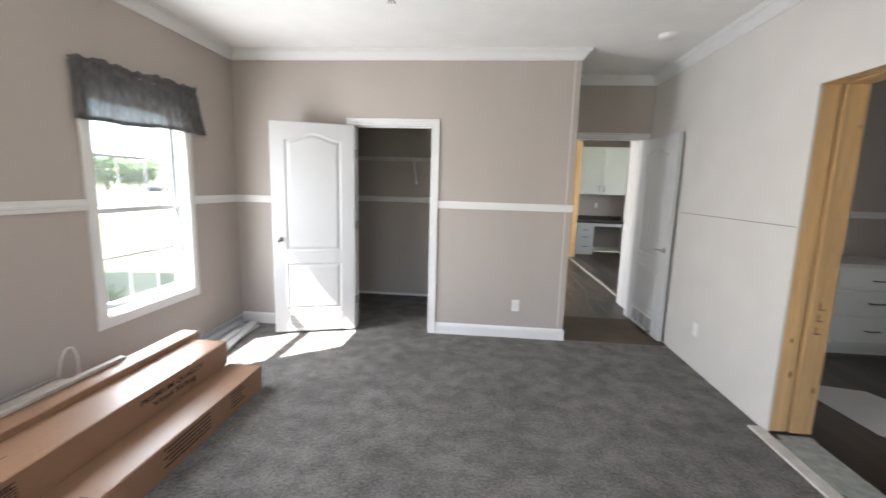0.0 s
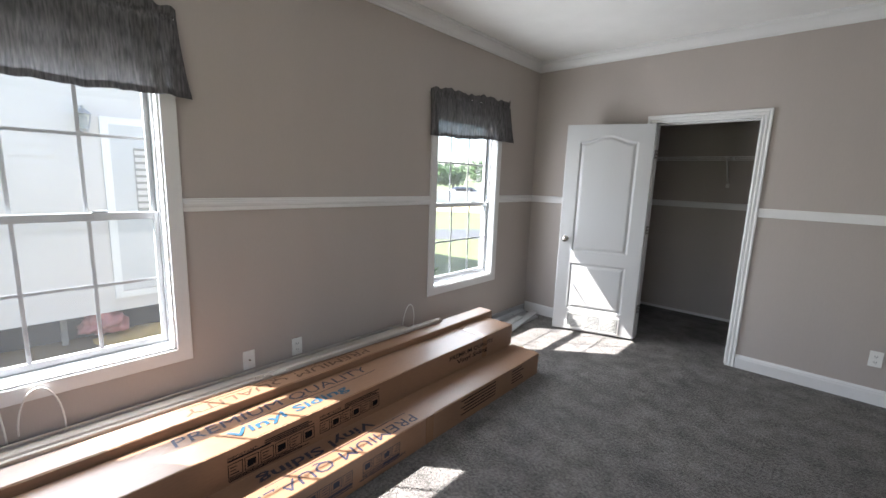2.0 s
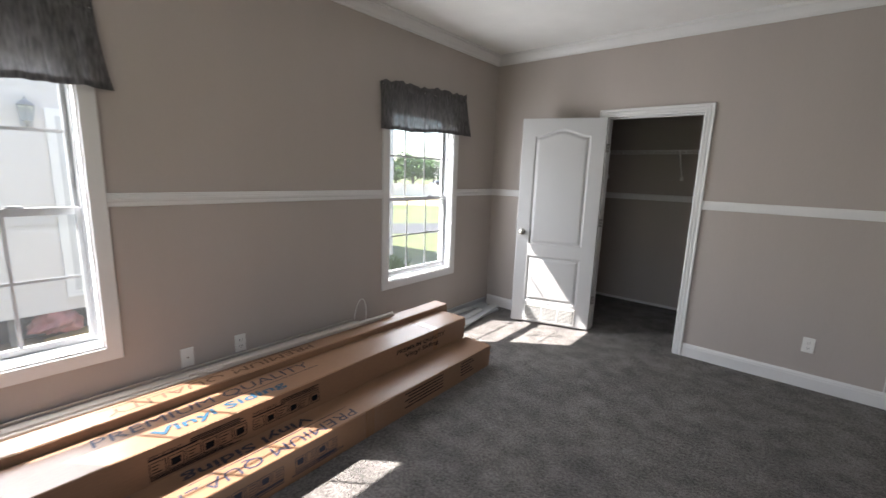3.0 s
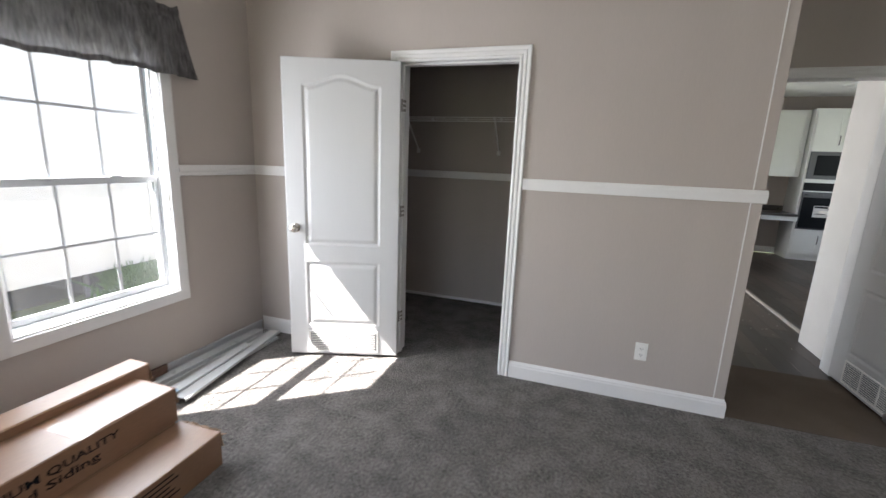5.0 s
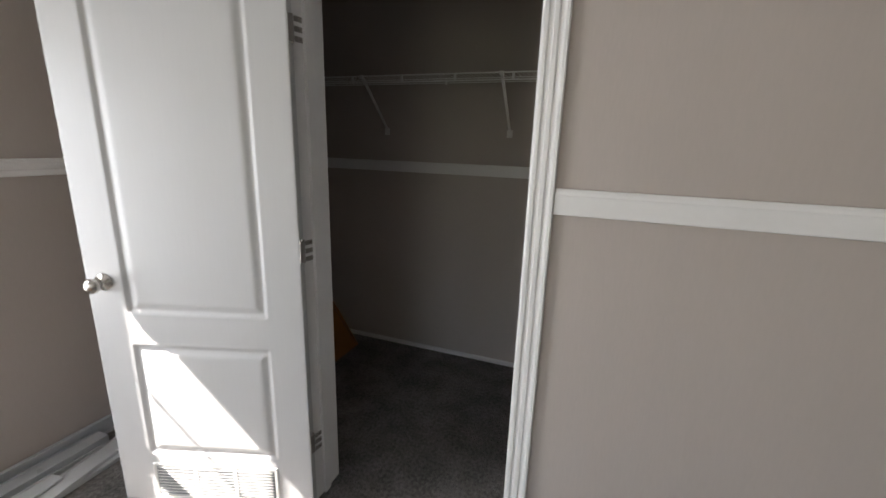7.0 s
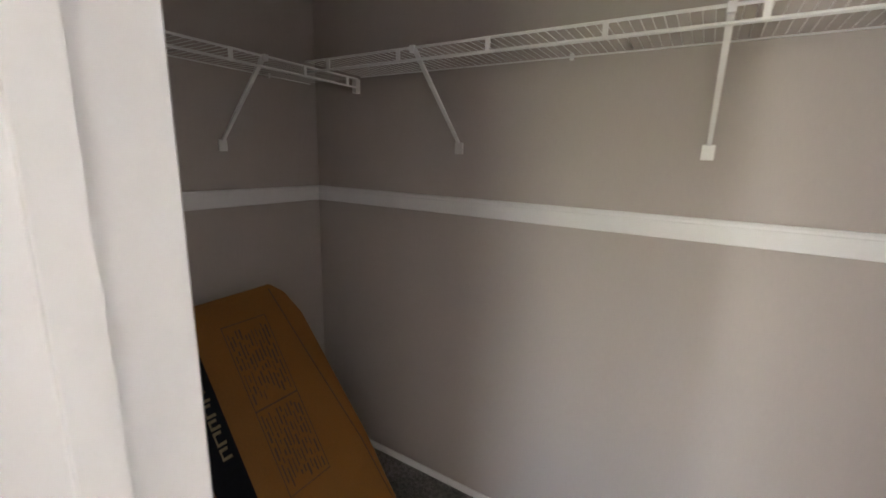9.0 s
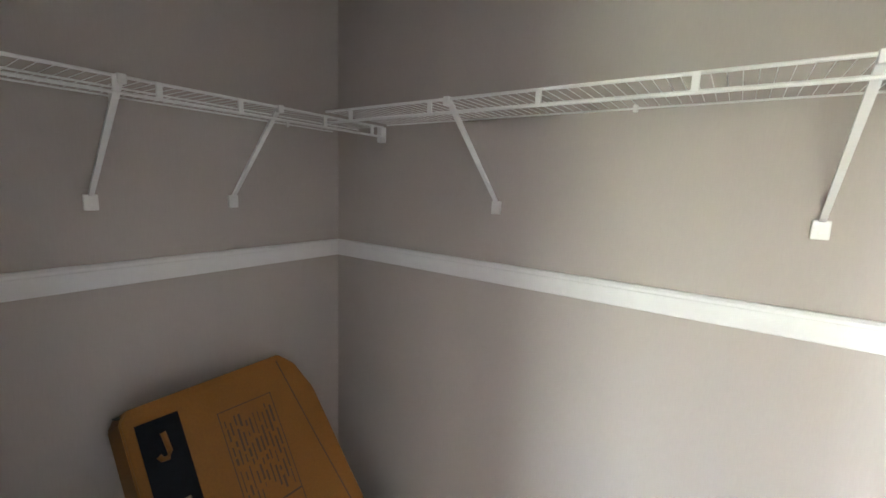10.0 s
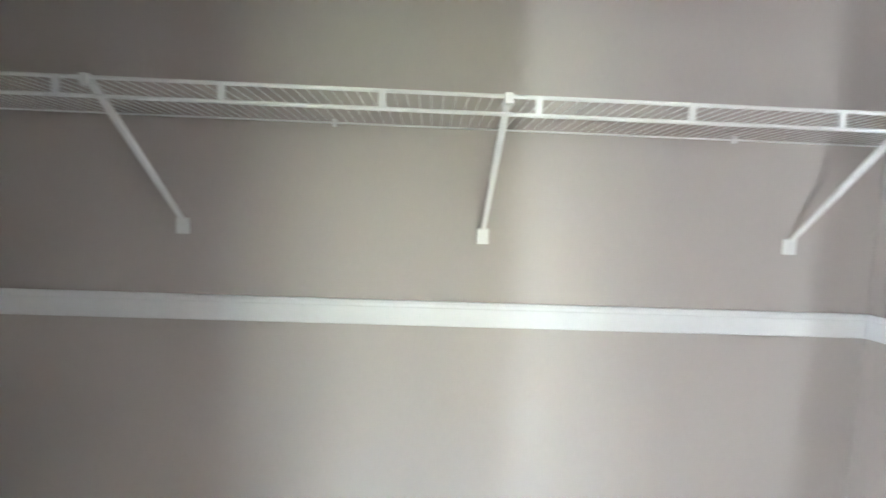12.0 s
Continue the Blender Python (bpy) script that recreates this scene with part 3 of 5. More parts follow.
def window(name, y0, y1):
    w = thing(name, "white vinyl double-hung window with six-over-six grilles", "window", kind="structure")
    zm = WZM
    bm = frame_run(bmesh.new(), WCAS, lambda a, b, v: (XL + v, a, b), y0, y1, WZ0, WZ1)
    part("window_casing", bm, TRIM, w, "flat white picture-frame casing")
    # returns from the wall face to the vinyl frame
    bm = boxes((XL - 0.055, XL + 0.004, y0 + 0.001, y0 + 0.010, WZ0 + 0.01, WZ1 - 0.01), (XL - 0.055, XL + 0.004, y1 - 0.010, y1 - 0.001, WZ0 + 0.01, WZ1 - 0.01), (XL - 0.055, XL + 0.004, y0 + 0.001, y1 - 0.001, WZ1 - 0.010, WZ1 - 0.001))
    part("window_return", bm, TRIM, w)
    part("window_sill", boxes((XL - 0.055, XL + 0.006, y0 + 0.001, y1 - 0.001, WZ0 + 0.001, WZ0 + 0.010), bevel=0.002), TRIM, w, "white inner sill")
    fw = 0.020
    bm = boxes((XL - 0.130, XL - 0.050, y0, y0 + fw, WZ0, WZ1), (XL - 0.130, XL - 0.050, y1 - fw, y1, WZ0, WZ1), (XL - 0.130, XL - 0.050, y0 + fw, y1 - fw, WZ1 - fw, WZ1), (XL - 0.130, XL - 0.050, y0 + fw, y1 - fw, WZ0, WZ0 + 0.034), bevel=0.002)
    part("window_frame", bm, VINYLW, w)
    for sash, xs, z0, z1 in (("upper_sash", XL - 0.108, zm - 0.018, WZ1 - fw), ("lower_sash", XL - 0.075, WZ0 + 0.034, zm + 0.018)):
        a0, a1 = y0 + fw, y1 - fw
        st = 0.022
        bm = boxes((xs - 0.014, xs + 0.014, a0, a0 + st, z0, z1), (xs - 0.014, xs + 0.014, a1 - st, a1, z0, z1), (xs - 0.014, xs + 0.014, a0 + st, a1 - st, z0, z0 + 0.032), (xs - 0.014, xs + 0.014, a0 + st, a1 - st, z1 - 0.036, z1), bevel=0.002)
        s = part(sash, bm, VINYLW, w)
        g = part("pane", boxes((xs - 0.003, xs + 0.003, a0 + st, a1 - st, z0 + 0.032, z1 - 0.036)), GLASS, s, "clear window glass")
        g.visible_shadow = False
        g0, g1, h0, h1 = a0 + st, a1 - st, z0 + 0.032, z1 - 0.036
        for i in (1, 2):
            yy = g0 + (g1 - g0) * i / 3
            part("grille_bar", boxes((xs + 0.0038, xs + 0.0065, yy - 0.008, yy + 0.008, h0, h1), bevel=0.0008), VINYLW, s)
        hh = (h0 + h1) / 2
        part("grille_bar", boxes((xs + 0.0036, xs + 0.0068, g0, g1, hh - 0.008, hh + 0.008), bevel=0.0008), VINYLW, s)
        if sash == "lower_sash":
            part("sash_lock", boxes((xs - 0.010, xs + 0.012, (y0 + y1) / 2 + 0.14, (y0 + y1) / 2 + 0.20, z1, z1 + 0.010), bevel=0.003), VINYLW, s)
    return w


window("window_1", *WIN[0])
window("window_2", *WIN[1])


def valance(yc, seed, ht, hb, zt, zb, drift, tilt):
    rnd = random.Random(seed)
    v = thing("valance", "gathered charcoal sheer valance on a rod over the window", "valance", group="window valances")
    bm = bmesh.new()
    zr = zt - 0.05
    nu, nv = 150, 26
    ph = [rnd.uniform(0, 6.28) for _ in range(5)]
    grid = []
    for j in range(nv + 1):
        f = j / nv
        row = []
        for i in range(nu + 1):
            s = -1 + 2 * i / nu
            fold = 0.5 * math.sin(17 * s + ph[0] + 1.2 * math.sin(3 * s + ph[1])) + 0.3 * math.sin(31 * s + ph[2]) + 0.2 * math.sin(53 * s + ph[3])
            half = ht + (hb - ht) * f ** 1.6
            z = zt + tilt * s + (zb - zt) * f + 0.006 * math.sin(5 * s + ph[4]) * f + 0.003 * fold * (f > 0.9)
            if f < 0.12:
                z += (0.005 * math.sin(40 * s + ph[2]) + 0.006 * math.sin(23 * s + ph[3]) + 0.008 * math.sin(7 * s + ph[1])) * (1 - f / 0.12)
            depth = 0.040 + (0.008 + 0.014 * f) * fold + 0.006 * f
            pinch = math.exp(-((z - zr - tilt * s) / 0.016) ** 2)
            depth -= 0.010 * pinch
            edge = max(0.0, abs(s) - 0.93) / 0.07
            depth *= 1 - 0.85 * edge ** 2
            row.append(bm.verts.new((XL + 0.012 + max(depth, 0.004), yc + drift * f + s * half, z)))
        grid.append(row)
    for r, t in zip(grid, grid[1:]):
        for i in range(nu):
            bm.faces.new((r[i], r[i + 1], t[i + 1], t[i]))
    hem_rows = [[p.co.copy() for p in row] for row in grid[-3:]]
    part("curtain_cloth", bm, SHEER, v, smooth=True)
    bm = bmesh.new()
    turned = [[bm.verts.new(p + Vector((0.0016, 0, 0))) for p in row] for row in hem_rows]
    for r, t in zip(turned, turned[1:]):
        for i in range(nu):
            bm.faces.new((r[i], r[i + 1], t[i + 1], t[i]))
    part("hem", bm, SHEER, v, "doubled dark hem", smooth=True)
    bm = bmesh.new()
    tube(bm, [(XL + 0.002, yc - ht + 0.01, zr), (XL + 0.030, yc - ht + 0.015, zr), (XL + 0.032, yc, zr), (XL + 0.030, yc + ht - 0.015, zr), (XL + 0.002, yc + ht - 0.01, zr)], 0.006)
    part("curtain_rod", bm, PLASTIC, v, "flat white curtain rod")
    return v


valance(0.635, 3, 0.515, 0.565, 2.228, 1.818, 0.0, 0.005)
valance(3.455, 8, 0.555, 0.600, 2.217, 1.842, 0.055, 0.025)

# ---- doors ----


def door_skin(w, h, panels, vent=None, t=0.035):
    """A moulded slab: x across, z up, the moulded face towards -y. panels: x0, x1, z0, z1, arch."""
    step = 0.0065
    nx, nz = round(w / step), round(h / step)
    bm = bmesh.new()

    def relief(x, z):
        best = -1.0
        for x0, x1, z0, z1, arch in panels:
            top = z1 + arch * 0.5 * (1 + math.cos(math.pi * min(1, abs((2 * x - x0 - x1) / (x1 - x0)) * 1.08)))
            best = max(best, min(x - x0, x1 - x, z - z0, (top - z) * 0.96))
        if best <= -0.008:
            return 0.0
        if best <= 0:
            return 0.0015 * (1 + best / 0.008)
        pts = ((0, 0.0015), (0.010, -0.008), (0.019, -0.0085), (0.036, -0.001), (0.044, 0.0005), (9, 0.0005))
        for (a, p), (b, q) in zip(pts, pts[1:]):
            if best <= b:
                return p + (q - p) * (best - a) / (b - a)
        return 0.0

    rows = [[bm.verts.new((w * i / nx, -relief(w * i / nx, h * j / nz), h * j / nz)) for i in range(nx + 1)] for j in range(nz + 1)]
    for r, s in zip(rows, rows[1:]):
        for i in range(nx):
            f = bm.faces.new((r[i], r[i + 1], s[i + 1], s[i]))
            f.smooth = True
    ring = rows[0] + [r[-1] for r in rows[1:]] + rows[-1][-2::-1] + [r[0] for r in rows[-2:0:-1]]
    back = [bm.verts.new((v.co.x, t, v.co.z)) for v in ring]
    for i in range(len(ring)):
        k = (i + 1) % len(ring)
        bm.faces.new((ring[k], ring[i], back[i], back[k]))
    bm.faces.new(back)
    return bm


def door_vent(parent, x0, x1, z0, z1):
    """A stamped return-air grille: rim, three bays and slanted slats."""
    bm = bmesh.new()
    frame_run(bm, [(0, 0), (0, 0.004), (0.010, 0.006), (0.014, 0.002), (0.014, 0)], lambda a, b, v: (a, -v - 0.0006, b), x0, x1, z0, z1)
    v = part("vent", bm, PLASTIC, parent, "white louvred return-air grille")
    # dark grey backing paints the shade between the slats
    part("vent_backing", boxes((x0, x1, -0.0022, -0.0008, z0, z1)), mat("slat_shade_grey", (0.22, 0.23, 0.235), 0.7, 0.1, 9, 60, 0.05), v)
    bays = 3
    bw = (x1 - x0) / bays
    for b in range(bays):
        if b:
            part("vent_bar", boxes((x0 + b * bw - 0.006, x0 + b * bw + 0.006, -0.0075, -0.001, z0, z1), bevel=0.001), PLASTIC, v)
        k = 10
        for i in range(k):
            z = z0 + (i + 0.5) * (z1 - z0) / k
            s = bmesh.new()
            bmesh.ops.create_cube(s, size=1, matrix=pose(x0 + (b + 0.5) * bw, -0.0055, z, 38) @ Matrix.Diagonal((bw - 0.014, 0.0016, 0.0095, 1)))
            part("slat", s, PLASTIC, v)


CL_PANELS = [(0.128, 0.634, 0.220, 0.686, 0.0), (0.128, 0.634, 0.806, 1.855, 0.058)]
cd = thing("closet_door", "white moulded two-panel closet door swung wide open against the wall", "door", pose(-1.527, 4.28, 0.018, 0, 0, 18.8))
part("door_slab", door_skin(0.762, 2.012, CL_PANELS), DOORW, cd)
door_vent(cd, 0.145, 0.615, 0.030, 0.168)
bm = bmesh.new()
turn = pose(0.062, 0, 0.922, 90)
lathe(bm, [(0.032, 0.0005), (0.032, 0.004), (0.028, 0.008), (0.014, 0.010), (0.011, 0.016), (0.011, 0.030), (0.018, 0.036), (0.026, 0.045), (0.027, 0.054), (0.022, 0.063), (0.010, 0.067), (0.001, 0.068)], turn)
part("door_knob", bm, CHROME, cd, "satin nickel round knob", smooth=True)
part("latch_plate", boxes((-0.002, -0.0004, 0.006, 0.030, 0.89, 0.95)), HINGE, cd)


def hinge(parent, at):
    """Three-fingered leaf on the edge and the jamb, with its knuckle."""
    bm = cyl(bmesh.new(), (0, 0, -0.040), (0, 0, 0.040), 0.0055, 10)
    for z in (-0.03, 0.0, 0.03):
        cyl(bm, (0, 0, z - 0.0008), (0, 0, z + 0.0008), 0.0066, 10)
    h = part("hinge", bm, HINGE, parent, "dull nickel butt hinge")
    h.matrix_basis = at
    for z in (-0.028, 0.0, 0.028):
        part("hinge_finger", boxes((0.004, 0.034, -0.0075, -0.0055, z - 0.008, z + 0.008)), HINGE, h)
        part("screw_head", cyl(bmesh.new(), (0.024, -0.0085, z), (0.024, -0.0075, z), 0.0035, 8), CHROME, h)
    part("hinge_leaf", boxes((-0.018, -0.004, -0.006, -0.004, -0.038, 0.038)), HINGE, h)


for z in (0.305, 1.06, 1.745):
    hinge(cd, pose(0.772, 0.004, z, 0, 0, 62))

HD_PANELS = [(0.14, 0.675, 0.220, 0.686, 0.0), (0.14, 0.675, 0.806, 1.855, 0.058)]
hd = thing("bedroom_door", "white moulded two-panel bedroom door standing open beside the drywall", "door", pose(2.186, 5.478, 0.018, 0, 0, -88.0))
part("door_slab", door_skin(0.815, 2.02, HD_PANELS), DOORW, hd)
door_vent(hd, 0.16, 0.655, 0.030, 0.168)
bm = bmesh.new()
lathe(bm, [(0.030, 0.0005), (0.030, 0.006), (0.022, 0.010), (0.010, 0.011), (0.010, 0.045), (0.001, 0.046)], pose(0.755, 0, 0.90, 90))
tube(bm, [(0.755, -0.042, 0.90), (0.72, -0.046, 0.90), (0.64, -0.044, 0.897)], 0.008)
part("lever_handle", bm, HINGE, hd, "dark nickel lever handle", smooth=True)
bm = bmesh.new()
lathe(bm, [(0.030, -0.0005), (0.030, -0.006), (0.010, -0.011), (0.010, -0.05), (0.024, -0.052), (0.024, -0.07), (0.001, -0.072)], pose(0.755, 0.035, 0.90, 90))
part("lever_handle", bm, HINGE, hd, smooth=True)
bm = bmesh.new()
box(bm, 0.60, 0.64, -0.030, -0.0006, 0.004, 0.05, bevel=0.004)
part("door_stop", bm, HINGE, hd, "metal door stop at the foot")

# ---- raw opening, studs, thresholds ----


def stud(label, x0, x1, y0, y1, z0, z1, seed):
    s = thing("timber_stud", label, "stud", group="raw pine framing")
    part("stud_timber", boxes((x0, x1, y0, y1, z0, z1), bevel=0.003), LUMBER, s)
    rnd = random.Random(seed)
    for _ in range(2):
        z = rnd.uniform(0.15, 1.95)
        if z1 - z0 > 1:
            x = rnd.uniform(x0 + 0.02, x1 - 0.02)
            k = bmesh.new()
            bmesh.ops.create_circle(k, cap_ends=True, segments=12, radius=rnd.uniform(0.005, 0.014), matrix=Matrix.Translation((x, y0 - 0.0012, z)) @ Matrix.Rotation(radians(90), 4, "X") @ Matrix.Diagonal((0.7, 1.9, 1, 1)))
            part("knot", k, KNOTS, s)
    return s


s1 = stud("raw pine stud at the edge of the open doorway", XR + 0.013, XR + 0.112, RY1 + 0.001, RY1 + 0.044, 0.012, RZ, 1)
s2 = stud("raw pine stud with pencilled numbers at the open doorway", XR + 0.128, XR + 0.252, RY1 - 0.012, RY1 + 0.030, 0.012, RZ, 2)
stud("raw pine header over the open doorway", XR + 0.013, XR + 0.112, RY0, RY1 + 0.044, RZ + 0.001, RZ + 0.044, 3)
stud("raw pine header over the open doorway", XR + 0.128, XR + 0.252, RY0, RY1 + 0.030, RZ + 0.001, RZ + 0.044, 4)
stud("raw pine stud at the open doorway", XR + 0.002, XR + 0.112, RY0, RY0 + 0.04, 0.012, RZ, 5)
for i, z in enumerate((0.66, 0.74, 0.81)):
    part("pencil_mark", boxes((XR + 0.165 + 0.008 * i, XR + 0.205, RY1 - 0.0135, RY1 - 0.0125, z, z + 0.006), (XR + 0.175, XR + 0.181, RY1 - 0.0135, RY1 - 0.0125, z, z + 0.045)), INKR, s2)
tagged(put("threshold_board", boxes((XR - 0.085, XR - 0.004, 2.36, RY1 + 0.05, 0.0, 0.014), bevel=0.005), mat("worn_pale_board", (0.58, 0.55, 0.51), 0.8, 0.25, 8, 60, 0.3)), "worn pale board strip on the raw threshold", "threshold")
tagged(put("underlay_strip", boxes((XR + 0.001, XR + 0.225, 2.60, RY1 - 0.09, -0.006, 0.010), (XR + 0.03, XR + 0.20, 2.52, 2.60, -0.006, 0.008), (XR + 0.05, XR + 0.24, RY1 - 0.09, RY1 - 0.03, -0.006, 0.007), bevel=0.004), FELT), "ragged grey underlay strip in the raw threshold", "underlay")
stud("raw pine post at the end of the far joining wall", XR - 0.004, XR + 0.12, 9.93, 9.976, -0.004, H - 0.002, 6)
stud("raw pine post at the end of the far joining wall", XR + 0.13, XR + 0.254, 9.93, 9.976, -0.004, H - 0.002, 7)
tagged(put("floor_joint_strip", boxes((XR + 0.10, XR + 0.145, 6.17, 9.93, -0.006, 0.003)), mat("pale_subfloor", (0.42, 0.38, 0.33), 0.85, 0.2, 8, 60, 0.2)), "pale bare strip where the two floor halves join", "floor strip")

HALLC = mat("brown_low_pile_carpet", (0.125, 0.100, 0.080), 0.95, 0.18, 3.0, 180, 0.5, depth=0.004, spec=0.1)
tagged(put("hall_carpet", boxes((XH + 0.001, XR - 0.001, YC + 0.0125, 5.395, -0.0038, 0.0035), bevel=0.002), HALLC), "flat brown carpet piece on the short hall floor", "carpet")

# ---- switches, outlets, detector ----


def outlet(m, label, blank=False, slots=True):
    o = thing("wall_outlet", label, "outlet", m, group="wall outlets")
    part("cover_plate", boxes((-0.035, 0.035, -0.006, 0, -0.057, 0.057), bevel=0.003), PLASTIC, o)
    if slots:
        for z in (-0.02, 0.02):
            part("socket_face", boxes((-0.017, 0.017, -0.0085, -0.0055, z - 0.014, z + 0.014), bevel=0.0015), PLASTIC, o)
            part("socket_slot", boxes((-0.008, -0.0055, -0.0092, -0.0082, z - 0.003, z + 0.006), (0.0055, 0.008, -0.0092, -0.0082, z - 0.003, z + 0.006), (-0.002, 0.002, -0.0092, -0.0082, z - 0.010, z - 0.006)), DARK, o)
    elif not blank:
        part("cable_jack", cyl(bmesh.new(), (0, -0.014, 0), (0, -0.004, 0), 0.005, 10), CHROME, o)
    return o


outlet(pose(0.800, YC, 0.330), "white duplex outlet low on the greige wall")
outlet(pose(XL, 1.425, 0.368, 0, 0, 90), "white cable jack plate low on the window wall", slots=False)
outlet(pose(XL, 1.735, 0.366, 0, 0, 90), "white duplex outlet low on the window wall")
outlet(pose(XR, 4.12, 0.335, 0, 0, -90), "white blank plate on the pale drywall", blank=True, slots=False)
outlet(pose(XR + 0.9, 10.95, 1.12), "white outlet over the desk")
bm = bmesh.new()
lathe(bm, [(0.068, 0), (0.068, -0.012), (0.062, -0.026), (0.045, -0.034), (0.001, -0.036)], Matrix.Translation((1.85, 4.22, H)), 28)
sd = tagged(put("smoke_detector", bm, PLASTIC, smooth=False), "round white smoke detector on the ceiling", "smoke detector")
cb = thing("ceiling_box", "open ceiling fixture box with short dark wires hanging out", "ceiling box")
part("box_rim", cyl(bmesh.new(), (-0.225, 3.47, H - 0.004), (-0.225, 3.47, H + 0.0), 0.05, 20), DARK, cb)
for dx in (-0.012, 0.0, 0.014):
    bm = tube(bmesh.new(), [(-0.225 + dx * 0.5, 3.47, H - 0.002), (-0.225 + dx, 3.465, H - 0.03), (-0.222 + dx * 2, 3.46, H - 0.055)], 0.003, 6)
    part("wire", bm, DARK, cb)

# ---- wire closet shelving ----


def wire_shelf(name, label, m, length, depth, posts, braces, drop):
    """x along the wall from its left end, y out from the wall, z up; the deck at z = 0."""
    s = thing(name, label, "shelf", m, group="closet wire shelves")
    first = None
    for i in range(int(length / 0.0254) + 1):
        if first is None:
            first = part("deck_wire", tube(bmesh.new(), [(0, 0.004, 0.001), (0, depth, 0.001)], 0.0010, 5), WIRE, s)
            continue
        o = new("deck_wire", first.data)
        o.parent = s
        o.location = (i * 0.0254, 0, 0)
    part("front_rod", tube(bmesh.new(), [(0, depth, 0), (length, depth, 0)], 0.0040), WIRE, s)
    part("lip_rod", tube(bmesh.new(), [(0, depth + 0.002, -drop), (length, depth + 0.002, -drop)], 0.0040), WIRE, s)
    part("back_rod", tube(bmesh.new(), [(0, 0.006, -0.004), (length, 0.006, -0.004)], 0.0028), WIRE, s)
    part("middle_rod", tube(bmesh.new(), [(0, depth * 0.55, -0.004), (length, depth * 0.55, -0.004)], 0.0026), WIRE, s)
    for x in posts:
        part("lip_post", boxes((x - 0.007, x + 0.007, depth - 0.002, depth + 0.005, -drop - 0.003, 0.003), bevel=0.0015), WIRE, s)
    for x, lean in braces:
        b = bmesh.new()
        p, q = Vector((x + lean, depth - 0.004, 0.0)), Vector((x, 0.012, -0.275))
        side = Vector((1, 0, 0))
        w0, w1 = 0.0078, 0.006
        vs = []
        for c, w in ((p, w0), (q, w1)):
            for sx, sy in ((-1, -1), (1, -1), (1, 1), (-1, 1)):
                vs.append(b.verts.new(c + side * (w * sx) + Vector((0, 0.003 * sy, -0.003 * sy))))
        for i in range(4):
            b.faces.new((vs[i], vs[(i + 1) % 4], vs[4 + (i + 1) % 4], vs[4 + i]))
        b.faces.new(vs[:4])
        b.faces.new(vs[4:])
        br = part("brace", b, WIRE, s, "white angled support brace")
        part("brace_hook", boxes((x + lean - 0.009, x + lean + 0.009, depth - 0.006, depth + 0.010, -drop * 0.45, 0.006), bevel=0.002), WIRE, br)
        part("brace_foot", boxes((x - 0.017, x + 0.017, 0.0, 0.010, -0.318, -0.274), bevel=0.003), PLASTIC, br)
        part("screw_head", cyl(bmesh.new(), (x, 0.010, -0.302), (x, 0.012, -0.302), 0.004, 8), WIRE, br)
    for x in (length * 0.37, length * 0.82):
        part("wall_clip", boxes((x - 0.006, x + 0.006, 0, 0.012, -0.014, 0.006), bevel=0.002), PLASTIC, s)
    return s


ZS = 1.810
X0S = -1.752
back_posts = [-0.58 + (x + 0.58) * 1.035 - X0S for x in (-1.595, -1.290, -0.983, -0.678, -0.373, -0.068, 0.237, 0.54)]
wire_shelf("wire_shelf", "white wire closet shelf along the back wall on braces", pose(X0S, YK, ZS) @ Matrix.Diagonal((1, -1, 1, 1)), XK - X0S - 0.004, 0.305, back_posts, [(-1.25 - X0S, -0.006), (-0.43 - X0S, 0.002), (0.448 - X0S, -0.02)], 0.036)
ls = wire_shelf("wire_shelf", "white wire closet shelf along the side wall on braces", Matrix(((0, 1, 0, XL), (1, 0, 0, YC + 0.125), (0, 0, 1, ZS - 0.016), (0, 0, 0, 1))), YK - YC - 0.16, 0.298, [0.07, 0.375, 0.44 + 0.02, 0.66, 0.95, 1.17], [(5.10 - YC - 0.125, -0.005), (5.497 - YC - 0.125, -0.005)], 0.036)
part("end_bracket", boxes((YK - YC - 0.125 - 0.030, YK - YC - 0.125 - 0.001, 0.262, 0.285, -0.055, 0.004), bevel=0.003), PLASTIC, ls, "white end bracket")

